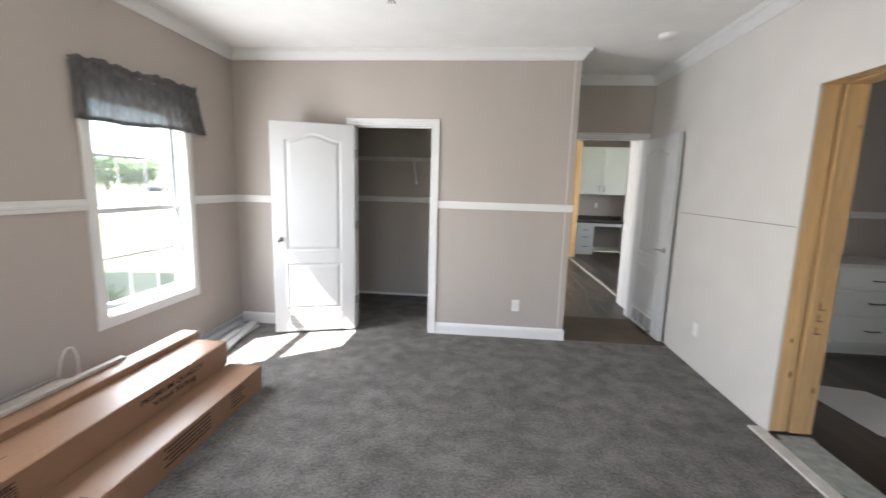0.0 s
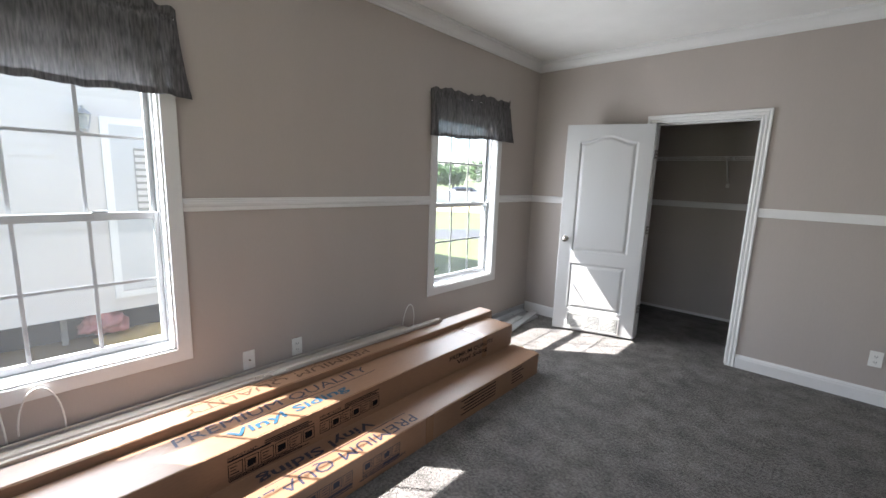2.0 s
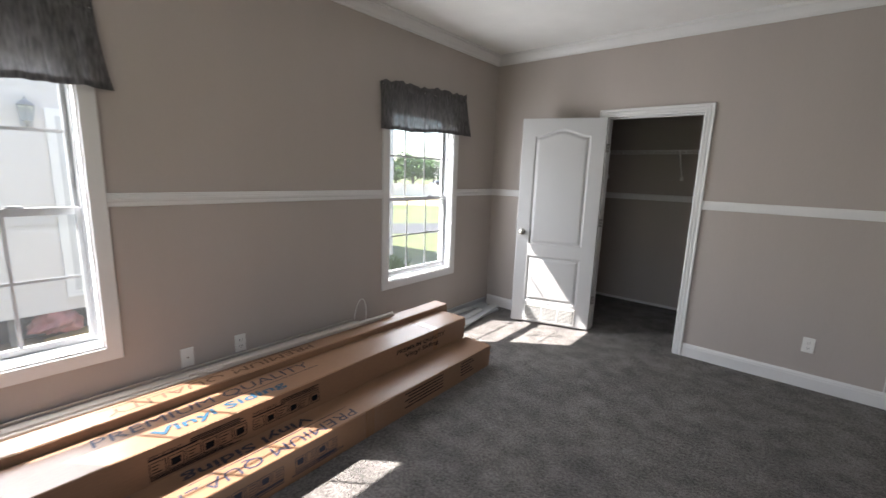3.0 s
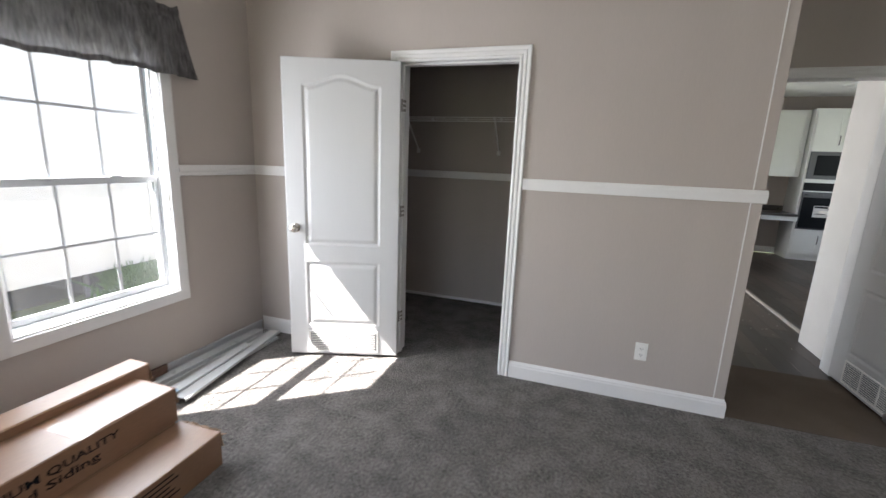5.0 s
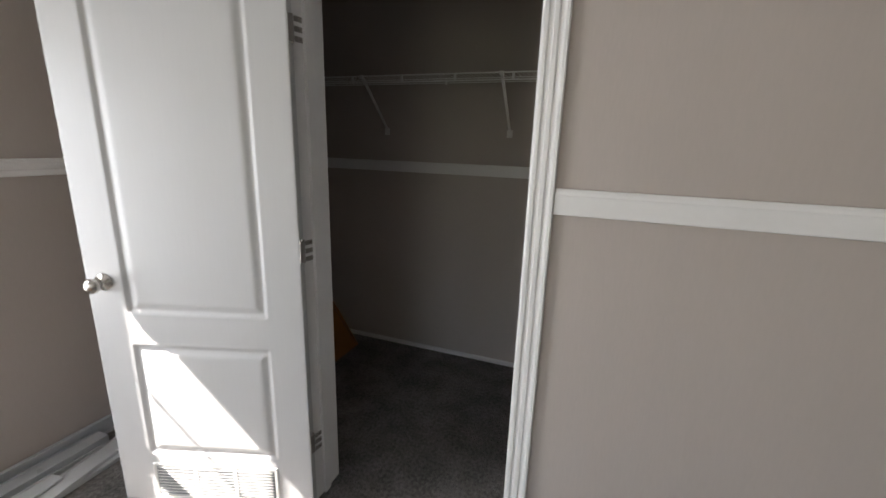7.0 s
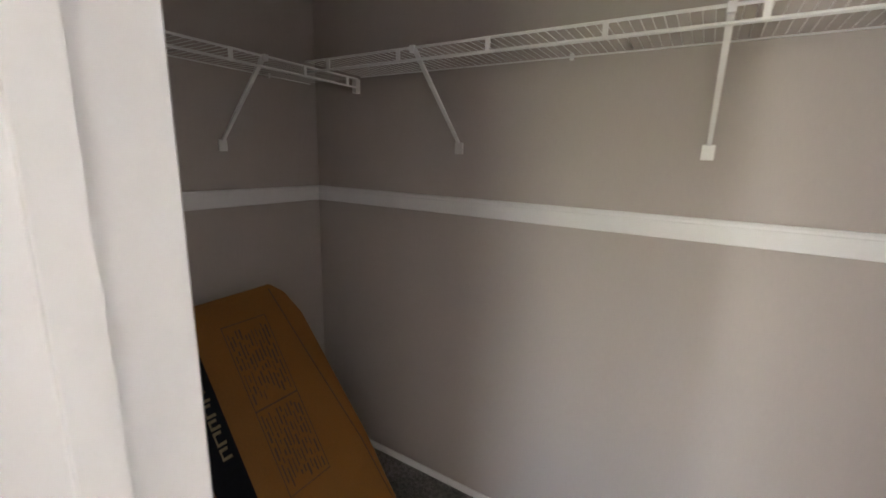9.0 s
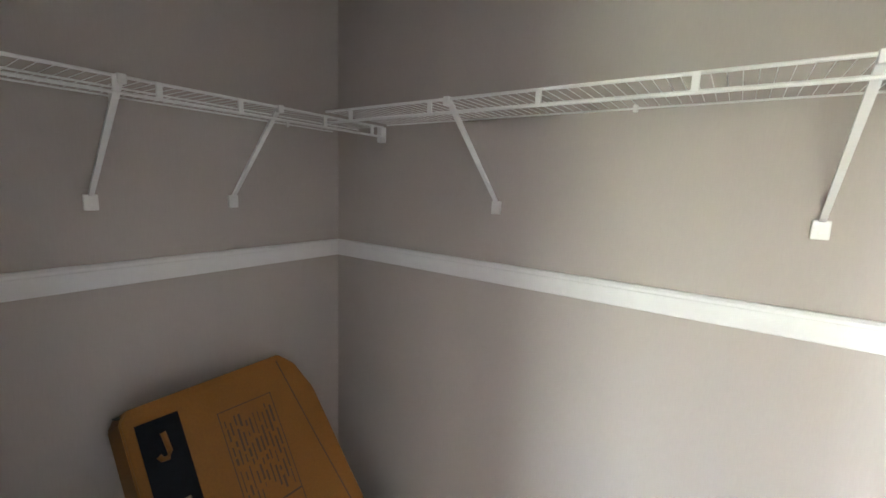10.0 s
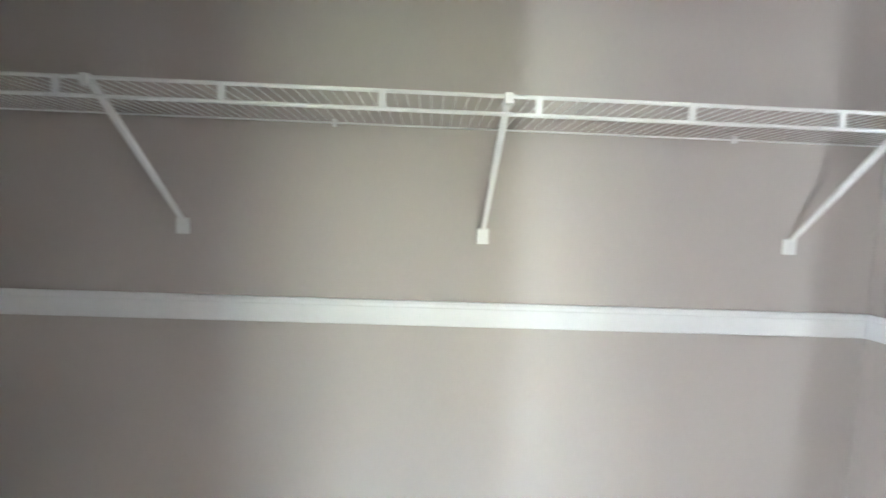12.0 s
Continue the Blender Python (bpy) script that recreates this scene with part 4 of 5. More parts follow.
# ---- cartons of siding ----


def carton(label, x0, x1, y0, y1, z0, z1, turn=1.1, group="siding cartons"):
    """A long carton lying along y, slightly askew, with taped ends and a lid seam. Origin at its far right lower corner."""
    c = thing("carton", label, "carton", pose(x1, y1, z0, 0, 0, turn), group)
    w, l, h = x1 - x0, y1 - y0, z1 - z0
    bm = bmesh.new()
    n = 14
    rnd = random.Random(int(x1 * 1000) + int(z1 * 100))
    rows = []
    for i in range(n + 1):
        y = -l + l * i / n
        e = 0.0 if i in (0, n) else 1.0
        j = [rnd.uniform(-0.0022, 0.0022) * e for _ in range(4)]
        r = 0.004
        rows.append([bm.verts.new(v) for v in ((-w, y, 0), (0 + j[0], y, 0), (0 + j[0], y, h - r + j[1]), (-r + j[0], y, h + j[1]), (-w + r, y, h + j[2]), (-w, y, h - r + j[2]))])
    for a, b in zip(rows, rows[1:]):
        for k in range(6):
            bm.faces.new((a[k], a[(k + 1) % 6], b[(k + 1) % 6], b[k]))
    bm.faces.new(rows[0])
    bm.faces.new(rows[-1])
    body = part("carton_body", bm, CARD, c)
    # end flaps folded over the far end
    part("end_flap", boxes((-w + 0.004, -0.004, 0.0005, 0.004, 0.004, h * 0.52), bevel=0.001), CARDEND, c)
    f = bmesh.new()
    bmesh.ops.create_cube(f, size=1, matrix=pose(-w / 2, 0.010, h * 0.75, 8) @ Matrix.Diagonal((w - 0.006, 0.0035, h * 0.5, 1)))
    part("end_flap", f, CARDEND, c, "loose end flap")
    part("lid_edge", boxes((-w - 0.0005, 0.0012, -l + 0.01, -0.01, h * 0.985 - 0.003, h * 0.985 - 0.0015)), CARDEND, c)
    return c, w, h


def pictograms(parent, m, count, size, ink):
    """Rows of small outlined instruction boxes; the print in them is too small to read."""
    rnd = random.Random(count * 7)
    for i in range(count):
        o = i * size * 1.12
        g = bmesh.new()
        t = size * 0.05
        for x0, x1, y0, y1 in ((0, size, 0, t), (0, size, size - t, size), (0, t, 0, size), (size - t, size, 0, size)):
            box(g, o + x0, o + x1, y0, y1, 0.0, 0.0008)
        if i % 2:
            box(g, o + size * 0.2, o + size * 0.8, size * 0.25, size * 0.75, 0.0, 0.0008)
        for k in range(3):
            y = size * (0.2 + 0.24 * k)
            box(g, o + size * 0.15, o + size * rnd.uniform(0.5, 0.85), y, y + t * 1.3, 0.0, 0.0008)
        ob = tagged(part("printed_pictogram", g, ink, parent), kind="stuff")
        ob.matrix_basis = m
    g = boxes((0, count * size * 1.12 * 0.45, size * 1.18, size * 1.30, 0.0, 0.0008))
    part("printed_line", g, ink, parent).matrix_basis = m
    g = boxes((count * size * 0.55, count * size * 1.1, size * 1.15, size * 1.22, 0.0, 0.0008))
    part("printed_line", g, ink, parent).matrix_basis = m


E1 = 0.0016
YF = 3.245
FRONTX, MIDX, BACKX = -1.105, -1.362, -1.630
lo, w, h = carton("long brown siding carton lying on the carpet, blue lettering upside down", MIDX + 0.012, FRONTX, -0.55, YF, 0.001, 0.166, turn=0.8)
# x in a carton runs from -w (wall side) to 0, y from -length to 0
lettering("PREMIUM QUALITY", 1.02, 0.082, on_plane((-0.105, -1.30, h + E1), (0, -1, 0), (1, 0, 0)), INK, lo)
# navy instead of blue ink puts the upper carton's shade into the letters
lettering("Vinyl Siding", 0.62, 0.078, on_plane((-0.222, -1.50, h + E1), (0, -1, 0), (1, 0, 0)), INK, lo, bold=0.02)
part("printed_line", boxes((-0.124, -0.120, -2.12, -1.31, h + 0.0008, h + E1)), INK, lo)
pictograms(lo, on_plane((E1, -1.46, 0.118), (0, -1, 0), (0, 0, -1)), 4, 0.055, INK)
pictograms(lo, on_plane((E1, -1.76, 0.118), (0, -1, 0), (0, 0, -1)), 5, 0.055, INK)
lettering("IMPORTANTE:", 0.16, 0.017, on_plane((E1, -1.42, 0.048), (0, -1, 0), (0, 0, -1)), INK, lo)
for k in range(3):
    part("printed_line", boxes((E1 - 0.0008, E1, -1.72 + 0.02 * k, -1.46, 0.030 + 0.010 * k, 0.035 + 0.010 * k)), INK, lo)
    part("printed_line", boxes((E1 - 0.0008, E1, -2.06 + 0.03 * (k % 2), -1.76, 0.030 + 0.010 * k, 0.035 + 0.010 * k)), INK, lo)
for k in range(5):
    part("printed_line", boxes((E1 - 0.0008, E1, -0.95 + 0.03 * (k % 2), -0.56, 0.045 + 0.022 * k, 0.052 + 0.022 * k)), INKK, lo)
    part("printed_line", boxes((E1 - 0.0008, E1, -0.48, -0.22 - 0.02 * (k % 3), 0.045 + 0.022 * k, 0.052 + 0.022 * k)), INKK, lo)
part("strap_tape", boxes((-w - 0.001, 0.0014, -1.26, -1.20, 0.004, h + 0.0012)), TAPE, lo)
rnd = random.Random(9)
for k in range(7):
    f = bmesh.new()
    bmesh.ops.create_cube(f, size=1, matrix=pose(-w + 0.018 + k * 0.035, 0.014 + rnd.uniform(0, 0.012), h * rnd.uniform(0.82, 0.98), rnd.uniform(30, 75), 0, rnd.uniform(-25, 25)) @ Matrix.Diagonal((0.038, 0.003, 0.045, 1)))
    part("torn_flap", f, CARDEND, lo, "torn cardboard end flap")

under, _, _ = carton("long brown siding carton at the bottom of the stack", BACKX + 0.004, MIDX, -0.55, YF - 0.02, 0.001, 0.165)
up, w, h = carton("long brown siding carton lying on top of another, blue lettering", BACKX + 0.004, MIDX, -0.55, YF, 0.1665, 0.331)
lettering("PREMIUM QUALITY", 1.02, 0.082, on_plane((-0.150, -2.36, h + E1), (0, 1, 0), (-1, 0, 0)), INK, up)
part("printed_line", boxes((-0.142, -0.138, -2.10, -1.31, h + 0.0008, h + E1)), INK, up)
lettering("Vinyl Siding", 0.62, 0.080, on_plane((-0.036, -2.18, h + E1), (0, 1, 0), (-1, 0, 0)), INKB, up, bold=0.02)
lettering("IMPORTANT:", 0.13, 0.017, on_plane((E1, -2.22, 0.108), (0, 1, 0), (0, 0, 1)), INKK, up)
pictograms(up, on_plane((E1, -2.22, 0.030), (0, 1, 0), (0, 0, 1)), 6, 0.062, INKK)
lettering("IMPORTANTE:", 0.13, 0.017, on_plane((E1, -1.78, 0.108), (0, 1, 0), (0, 0, 1)), INKK, up)
pictograms(up, on_plane((E1, -1.78, 0.030), (0, 1, 0), (0, 0, 1)), 6, 0.058, INKK)
for k in range(3):
    part("printed_line", boxes((E1 - 0.0008, E1, -2.06, -1.84 + 0.015 * (k % 2), 0.108 + 0.009 * k, 0.113 + 0.009 * k)), INKK, up)
    part("printed_line", boxes((E1 - 0.0008, E1, -1.63, -1.40 - 0.02 * (k % 2), 0.108 + 0.009 * k, 0.113 + 0.009 * k)), INKK, up)
    part("printed_line", boxes((E1 - 0.0008, E1, -2.22, -1.84 - 0.04 * k, 0.010 + 0.006 * k, 0.0135 + 0.006 * k)), INKK, up)
lettering("PREMIUM QUALITY", 0.52, 0.038, on_plane((E1, -0.78, 0.088), (0, 1, 0), (0, 0, 1)), INKK, up, bold=0.02)
lettering("Vinyl Siding", 0.36, 0.044, on_plane((E1, -0.70, 0.036), (0, 1, 0), (0, 0, 1)), INKK, up, bold=0.02)
part("strap_tape", boxes((-w - 0.001, 0.0014, -0.40, -0.345, 0.004, h + 0.0012)), TAPE, up)

W3 = -1.752
b3a, _, _ = carton("long narrow brown siding carton at the bottom by the wall", W3, BACKX + 0.008, -0.55, YF + 0.03, 0.001, 0.185, turn=0.7)
b3, w, h = carton("long narrow brown siding carton by the wall with dark lettering", W3, BACKX + 0.012, -0.55, YF + 0.07, 0.1865, 0.372, turn=0.7)
part("printed_line", boxes((-0.112, -0.109, -2.45, -1.35, h + 0.0008, h + E1)), INKR, b3)
# letters muted to brown ink, their shade put into the colour
lettering("PREMIUM QUALITY", 1.05, 0.070, on_plane((-0.100, -1.30, h + E1), (0, -1, 0), (1, 0, 0)), INKR, b3)
carton("plain brown carton under the almond trim lengths beside the wall", -2.012, W3 - 0.075, -0.55, 2.36, 0.001, 0.270, turn=0.15)

# ---- vinyl trim lengths ----


def channel(label, p, q, width, lip, group, material=None):
    """A folded white J-channel lying flat from p to q."""
    p, q = Vector(p), Vector(q)
    d = (q - p).normalized()
    side = Vector((-d.y, d.x, 0))
    w = width
    prof = [(0, 0), (w, 0), (w, 0.010), (w - 0.005, 0.011), (w - 0.010, 0.004), (w * 0.55, 0.004), (w * 0.50, lip * 0.8), (w * 0.36, lip * 0.8), (w * 0.32, 0.004), (0.012, 0.004), (0.008, lip), (0, lip)]
    bm = bmesh.new()
    a = [bm.verts.new(p + side * u + Vector((0, 0, v))) for u, v in prof]
    b = [bm.verts.new(q + side * u + Vector((0, 0, v))) for u, v in prof]
    k = len(prof)
    for i in range(k):
        bm.faces.new((a[i], a[(i + 1) % k], b[(i + 1) % k], b[i]))
    bm.faces.new(a)
    bm.faces.new(b)
    return tagged(put("vinyl_channel", bm, material or VINYLW), label, "trim piece", group)


GA = "trim lengths on the cartons"
ALMOND = mat("almond_vinyl", (0.52, 0.47, 0.42), 0.45, 0.05, 6, 60, 0.03)


def flat_trim(label, p, q, width, lip, group, material):
    """A flat vinyl length with a hooked edge and a groove on its wall side."""
    p, q = Vector(p), Vector(q)
    w = width
    prof = [(0, 0), (w, 0), (w, lip), (w - 0.012, lip), (w - 0.013, lip - 0.003), (w - 0.003, lip - 0.004), (w - 0.003, 0.003), (w - 0.034, 0.003), (w - 0.035, 0.014), (0.040, 0.014), (0.036, 0.004), (0.022, 0.004), (0.020, 0.012), (0.002, 0.012), (0.0, 0.010)]
    bm = bmesh.new()
    a = [bm.verts.new(p + Vector((-u, 0, v))) for u, v in prof]
    b = [bm.verts.new(q + Vector((-u, 0, v))) for u, v in prof]
    k = len(prof)
    for i in range(k):
        bm.faces.new((a[i], a[(i + 1) % k], b[(i + 1) % k], b[i]))
    bm.faces.new(a)
    bm.faces.new(b)
    return tagged(put("vinyl_trim", bm, material), label, "trim piece", group)


flat_trim("wide almond vinyl trim length with a hooked edge on a carton", (-1.872, -0.45, 0.2715), (-1.880, 2.44, 0.2715), 0.130, 0.018, GA, ALMOND)
flat_trim("wide almond vinyl trim length laid over another", (-1.888, -0.50, 0.290), (-1.892, 2.62, 0.290), 0.126, 0.022, GA, ALMOND)
for k, (x, y1) in enumerate(((-1.716, 2.79), (-1.732, 2.77), (-1.748, 2.80))):
    channel("narrow almond vinyl trim length lying on a carton", (x - 0.010, 1.42 - 0.04 * k, 0.3735), (x, y1, 0.3735), 0.012, 0.012 + 0.003 * k, GA, ALMOND)
channel("short pale vinyl trim length lying beside the narrow ones", (-1.720, 1.5, 0.3885), (-1.706, 2.76, 0.3885), 0.016, 0.012, GA, ALMOND)
GB = "trim lengths on the floor"
tagged(put("vinyl_channel", boxes((XL + 0.002, XL + 0.009, 3.0, 4.56, 0.002, 0.088), (XL + 0.0092, XL + 0.019, 3.0, 4.56, 0.078, 0.087), (XL + 0.0092, XL + 0.019, 3.0, 4.56, 0.003, 0.012), bevel=0.001), VINYLW), "white vinyl trim length standing on edge against the wall", "trim piece", GB)
GREYV = mat("pale_grey_vinyl", (0.50, 0.51, 0.515), 0.42, 0.05, 6, 60, 0.03)


def lipped_board(label, p, q, width, thick, material):
    """A flat hollow-backed vinyl board from p to q, its edges turned down and one edge beaded."""
    p, q = Vector(p), Vector(q)
    d = (q - p).normalized()
    side = Vector((-d.y, d.x, 0))
    w, t = width, thick
    prof = [(0, 0), (0.003, 0), (0.003, t - 0.003), (w - 0.003, t - 0.003), (w - 0.003, 0), (w, 0), (w, t + 0.004), (w - 0.006, t + 0.005), (w - 0.008, t), (0.005, t), (0.001, t - 0.002)]
    bm = bmesh.new()
    a = [bm.verts.new(p + side * u + Vector((0, 0, v))) for u, v in prof]
    b = [bm.verts.new(q + side * u + Vector((0, 0, v))) for u, v in prof]
    k = len(prof)
    for i in range(k):
        bm.faces.new((a[i], a[(i + 1) % k], b[(i + 1) % k], b[i]))
    bm.faces.new(a)
    bm.faces.new(b)
    return tagged(put("vinyl_board", bm, material), label, "trim piece", GB)


lipped_board("wide white vinyl board lying on the carpet by the wall", (-1.946, 3.02, 0.001), (-1.950, 4.47, 0.001), 0.072, 0.046, VINYLW)
channel("narrow pale grey vinyl channel lying between wider boards", (-1.902, 2.95, 0.001), (-1.908, 4.42, 0.001), 0.034, 0.040, GB, GREYV)
channel("tan-grey vinyl channel lying on the carpet", (-1.858, 3.00, 0.001), (-1.868, 4.34, 0.001), 0.034, 0.034, GB, ALMOND)
lipped_board("pale grey vinyl board lying flat on the carpet", (-1.765, 3.10, 0.001), (-1.792, 4.46, 0.001), 0.072, 0.018, GREYV)
lipped_board("long white vinyl board lying askew over the others", (-1.668, 3.54, 0.0202), (-1.834, 4.53, 0.0202), 0.090, 0.016, GREYV)
lipped_board("short white vinyl board lying on top of the pile", (-1.742, 3.42, 0.0415), (-1.838, 4.23, 0.0415), 0.070, 0.008, GREYV)
REDWOOD = mat("reddish_wood", (0.11, 0.062, 0.042), 0.6, 0.3, 8, 60, 0.1, stretch=(4, 0.3, 1))
tagged(put("wood_offcut", boxes((-2.024, -2.002, 3.05, 3.70, 0.0525, 0.108), bevel=0.003), REDWOOD), "reddish-brown wood offcut standing on edge on the vinyl boards", "offcut")
tagged(put("wood_offcut", boxes((-2.000, -1.976, 3.08, 3.60, 0.0525, 0.086), bevel=0.003), REDWOOD), "shorter reddish-brown wood strip standing beside another offcut", "offcut")
wr = bmesh.new()
bmesh.ops.create_grid(wr, x_segments=10, y_segments=12, size=0.5, matrix=Matrix.Translation((-1.805, 3.48, 0.060)) @ Matrix.Diagonal((0.11, 0.17, 1, 1)))
wrnd = random.Random(13)
for v in wr.verts:
    v.co.z += wrnd.uniform(-0.007, 0.009)
bmesh.ops.solidify(wr, geom=wr.faces[:], thickness=0.0015)
tagged(put("plastic_wrap", wr, mat("blue_white_wrapper", (0.42, 0.58, 0.78), 0.18, 0.5, 26, 60, 0.2)), "crumpled blue and white plastic wrapper on the trim", "wrapper")


def loop_cable(label, pts):
    return tagged(put("cable", tube(bmesh.new(), pts, 0.0035, 8), PLASTIC, smooth=True), label, "cable")


def arc(y, z, r, x, tall=1.4, n=18):
    return [(x + 0.02 * math.sin(k * math.pi / n), y - r * math.cos(k * math.pi * 1.15 / n), z + tall * r * math.sin(k * math.pi * 1.15 / n)) for k in range(n + 1)]


loop_cable("white coaxial cable looped up from behind the cartons", arc(0.52, 0.33, 0.075, -2.026, 2.7))
loop_cable("white cable end standing up behind the cartons", [(-2.022, 0.41, 0.28), (-2.022, 0.405, 0.38), (-2.015, 0.398, 0.47)])
loop_cable("thin white wire looped up from behind the cartons", arc(2.62, 0.34, 0.055, -1.93, 2.9))

# ---- carton and jug in the closet ----
cc = thing("carton", "big orange-brown carton with a dark label leaning in the closet corner", "carton", Matrix.Translation((-1.345, 5.075, 0.068)) @ Matrix.Rotation(radians(-32.6), 4, "Y"))
# local: x is the thickness towards the room, y the width, z the height
CH, CT = 1.04, 0.12
bm = bmesh.new()
prof = [(0.0, 0), (0.645, 0), (0.635, 0.30), (0.585, CH - 0.16), (0.545, CH - 0.05), (0.495, CH), (0.02, CH - 0.012), (0.0, CH - 0.04)]
front = [bm.verts.new((0, y, z)) for y, z in prof]
backs = [bm.verts.new((-CT, y, z)) for y, z in prof]
bm.faces.new(front)
bm.faces.new(backs[::-1])
for i in range(len(prof)):
    j = (i + 1) % len(prof)
    bm.faces.new((front[i], front[j], backs[j], backs[i]))
bmesh.ops.bevel(bm, geom=list(bm.edges), offset=0.005, segments=2, affect="EDGES")
part("carton_body", bm, CARDO, cc)
E2 = 0.0012
part("dark_label", boxes((0.0002, E2, 0.030, 0.140, 0.25, CH - 0.062)), INKK, cc, "black printed panel")
part("logo_shape", tube(bmesh.new(), [(E2 + 0.001, 0.066, 0.878), (E2 + 0.001, 0.072, 0.866), (E2 + 0.001, 0.086, 0.864), (E2 + 0.001, 0.094, 0.878), (E2 + 0.001, 0.090, 0.935)], 0.0075), CARDO, cc)
part("printed_frame", boxes((0.0002, E2, 0.238, 0.241, 0.28, 0.925), (0.0002, E2, 0.417, 0.420, 0.28, 0.925), (0.0002, E2, 0.241, 0.417, 0.922, 0.925), (0.0002, E2, 0.241, 0.417, 0.594, 0.600), (0.0002, E2, 0.241, 0.417, 0.28, 0.283)), INKR, cc, "brown printed instruction panel")
rnd = random.Random(4)
for row in range(11):
    y = 0.250 + row * 0.0150
    for z0, z1 in ((0.62, 0.90), (0.30, 0.58)):
        words, z = [], z1 - rnd.uniform(0, 0.03)
        while z > z0 + 0.03:
            word = min(rnd.uniform(0.015, 0.075), z - z0)
            words.append((0.0002, E2, y + rnd.uniform(-0.001, 0.001), y + rnd.uniform(0.003, 0.007), z - word, z))
            z -= word + rnd.uniform(0.004, 0.022)
        tagged(part("printed_line", boxes(*words), INKR, cc), kind="stuff")
part("flap_edge", tube(bmesh.new(), [(0.0008, 0.478, CH - 0.02), (0.0008, 0.530, 0.70), (0.0008, 0.600, 0.30), (0.0008, 0.625, 0.02)], 0.0022, 5), INKR, cc, "dark open flap edge")
f = bmesh.new()
bmesh.ops.create_cube(f, size=1, matrix=pose(-0.030, 0.026, CH - 0.020, 8, 18, 12) @ Matrix.Diagonal((0.030, 0.050, 0.002, 1)))
part("torn_flap", f, DARK, cc, "dark torn corner flap")
LABELP = mat("pale_label_print", (0.24, 0.19, 0.115), 0.7, 0.2, 30, 160, 0.02, spec=0.15)
for q, (z, ln) in enumerate(((0.745, 0.040), (0.698, 0.046), (0.645, 0.034), (0.604, 0.048), (0.548, 0.040))):
    part("printed_mark", boxes((E2, E2 + 0.0006, 0.086, 0.091, z - ln, z), (E2, E2 + 0.0006, 0.091, 0.118, z - ln, z - ln + 0.010), (E2, E2 + 0.0006, 0.091, 0.112, z - 0.010, z)), LABELP, cc, "pale lettering, cut off")
part("printed_mark", boxes((E2, E2 + 0.0006, 0.058, 0.068, 0.700, 0.712), (E2, E2 + 0.0006, 0.058, 0.068, 0.62, 0.68)), LABELP, cc)
jug = thing("spray_jug", "white plastic jug with a dark cap standing in the closet", "jug", pose(-0.045, 5.60, 0))
bm = bmesh.new()
lathe(bm, [(0.001, 0.001), (0.062, 0.001), (0.068, 0.012), (0.068, 0.16), (0.060, 0.19), (0.030, 0.225), (0.022, 0.235), (0.022, 0.25), (0.001, 0.251)], Matrix.Identity(4))
part("jug_body", bm, mat("cloudy_plastic", (0.50, 0.49, 0.45), 0.4, 0.1, 9, 60, 0.02), jug, smooth=True)
part("jug_cap", cyl(bmesh.new(), (0, 0, 0.246), (0, 0, 0.275), 0.024, 16), DARK, jug, "dark screw cap")

# ---- kitchen beyond the hall door ----


def shaker(parent, x0, x1, y, z0, z1, handle=None, drawer=False):
    """A framed cabinet front on the plane y, facing -y, with a bar pull."""
    bm = boxes((x0, x1, y - 0.012, y, z0, z1))
    e = 0.055 if not drawer else 0.03
    for d in ((x0, x1, z0, z0 + e), (x0, x1, z1 - e, z1), (x0, x0 + e, z0 + e, z1 - e), (x1 - e, x1, z0 + e, z1 - e)):
        box(bm, d[0], d[1], y - 0.020, y - 0.0115, d[2], d[3])
    p = part("drawer_front" if drawer else "cabinet_door", bm, CABW, parent)
    if handle:
        hx, hz = handle
        b = bmesh.new()
        if drawer:
            tube(b, [(hx - 0.06, y - 0.02, hz), (hx - 0.055, y - 0.045, hz), (hx + 0.055, y - 0.045, hz), (hx + 0.06, y - 0.02, hz)], 0.006, 6)
        else:
            tube(b, [(hx, y - 0.02, hz - 0.07), (hx, y - 0.045, hz - 0.065), (hx, y - 0.045, hz + 0.065), (hx, y - 0.02, hz + 0.07)], 0.006, 6)
        part("bar_pull", b, BLACKM, p, "black bar pull")


oc = thing("oven_cabinet", "tall white cabinet holding a wall oven and a microwave", "cabinet")
OCX0, OCX1, OCY = 3.80, 4.62, 10.45
part("cabinet_body", boxes((OCX0, OCX1, OCY, 10.945, 0.08, 2.47)), CABW, oc)
part("toe_kick", boxes((OCX0, OCX1, OCY + 0.04, 10.94, -0.004, 0.08)), CABW, oc)
mx = (OCX0 + OCX1) / 2
for a, b, hx in ((OCX0 + 0.02, mx - 0.003, mx - 0.05), (mx + 0.003, OCX1 - 0.02, mx + 0.05)):
    shaker(oc, a, b, OCY, 1.84, 2.42, (hx, 1.98))
    shaker(oc, a, b, OCY, 0.11, 0.50, (hx, 0.36))
mw = thing("microwave", "built-in stainless microwave above the oven", "microwave")
part("microwave_frame", boxes((OCX0 + 0.03, OCX1 - 0.03, OCY - 0.022, OCY - 0.002, 1.36, 1.80), bevel=0.004), STEEL, mw)
part("microwave_window", boxes((OCX0 + 0.12, OCX1 - 0.12, OCY - 0.030, OCY - 0.0225, 1.42, 1.74), bevel=0.003), OVENG, mw)
ov = thing("wall_oven", "built-in stainless wall oven with a sticker on its black glass", "oven")
part("control_panel", boxes((OCX0 + 0.03, OCX1 - 0.03, OCY - 0.022, OCY - 0.002, 1.17, 1.30), bevel=0.003), OVENG, ov)
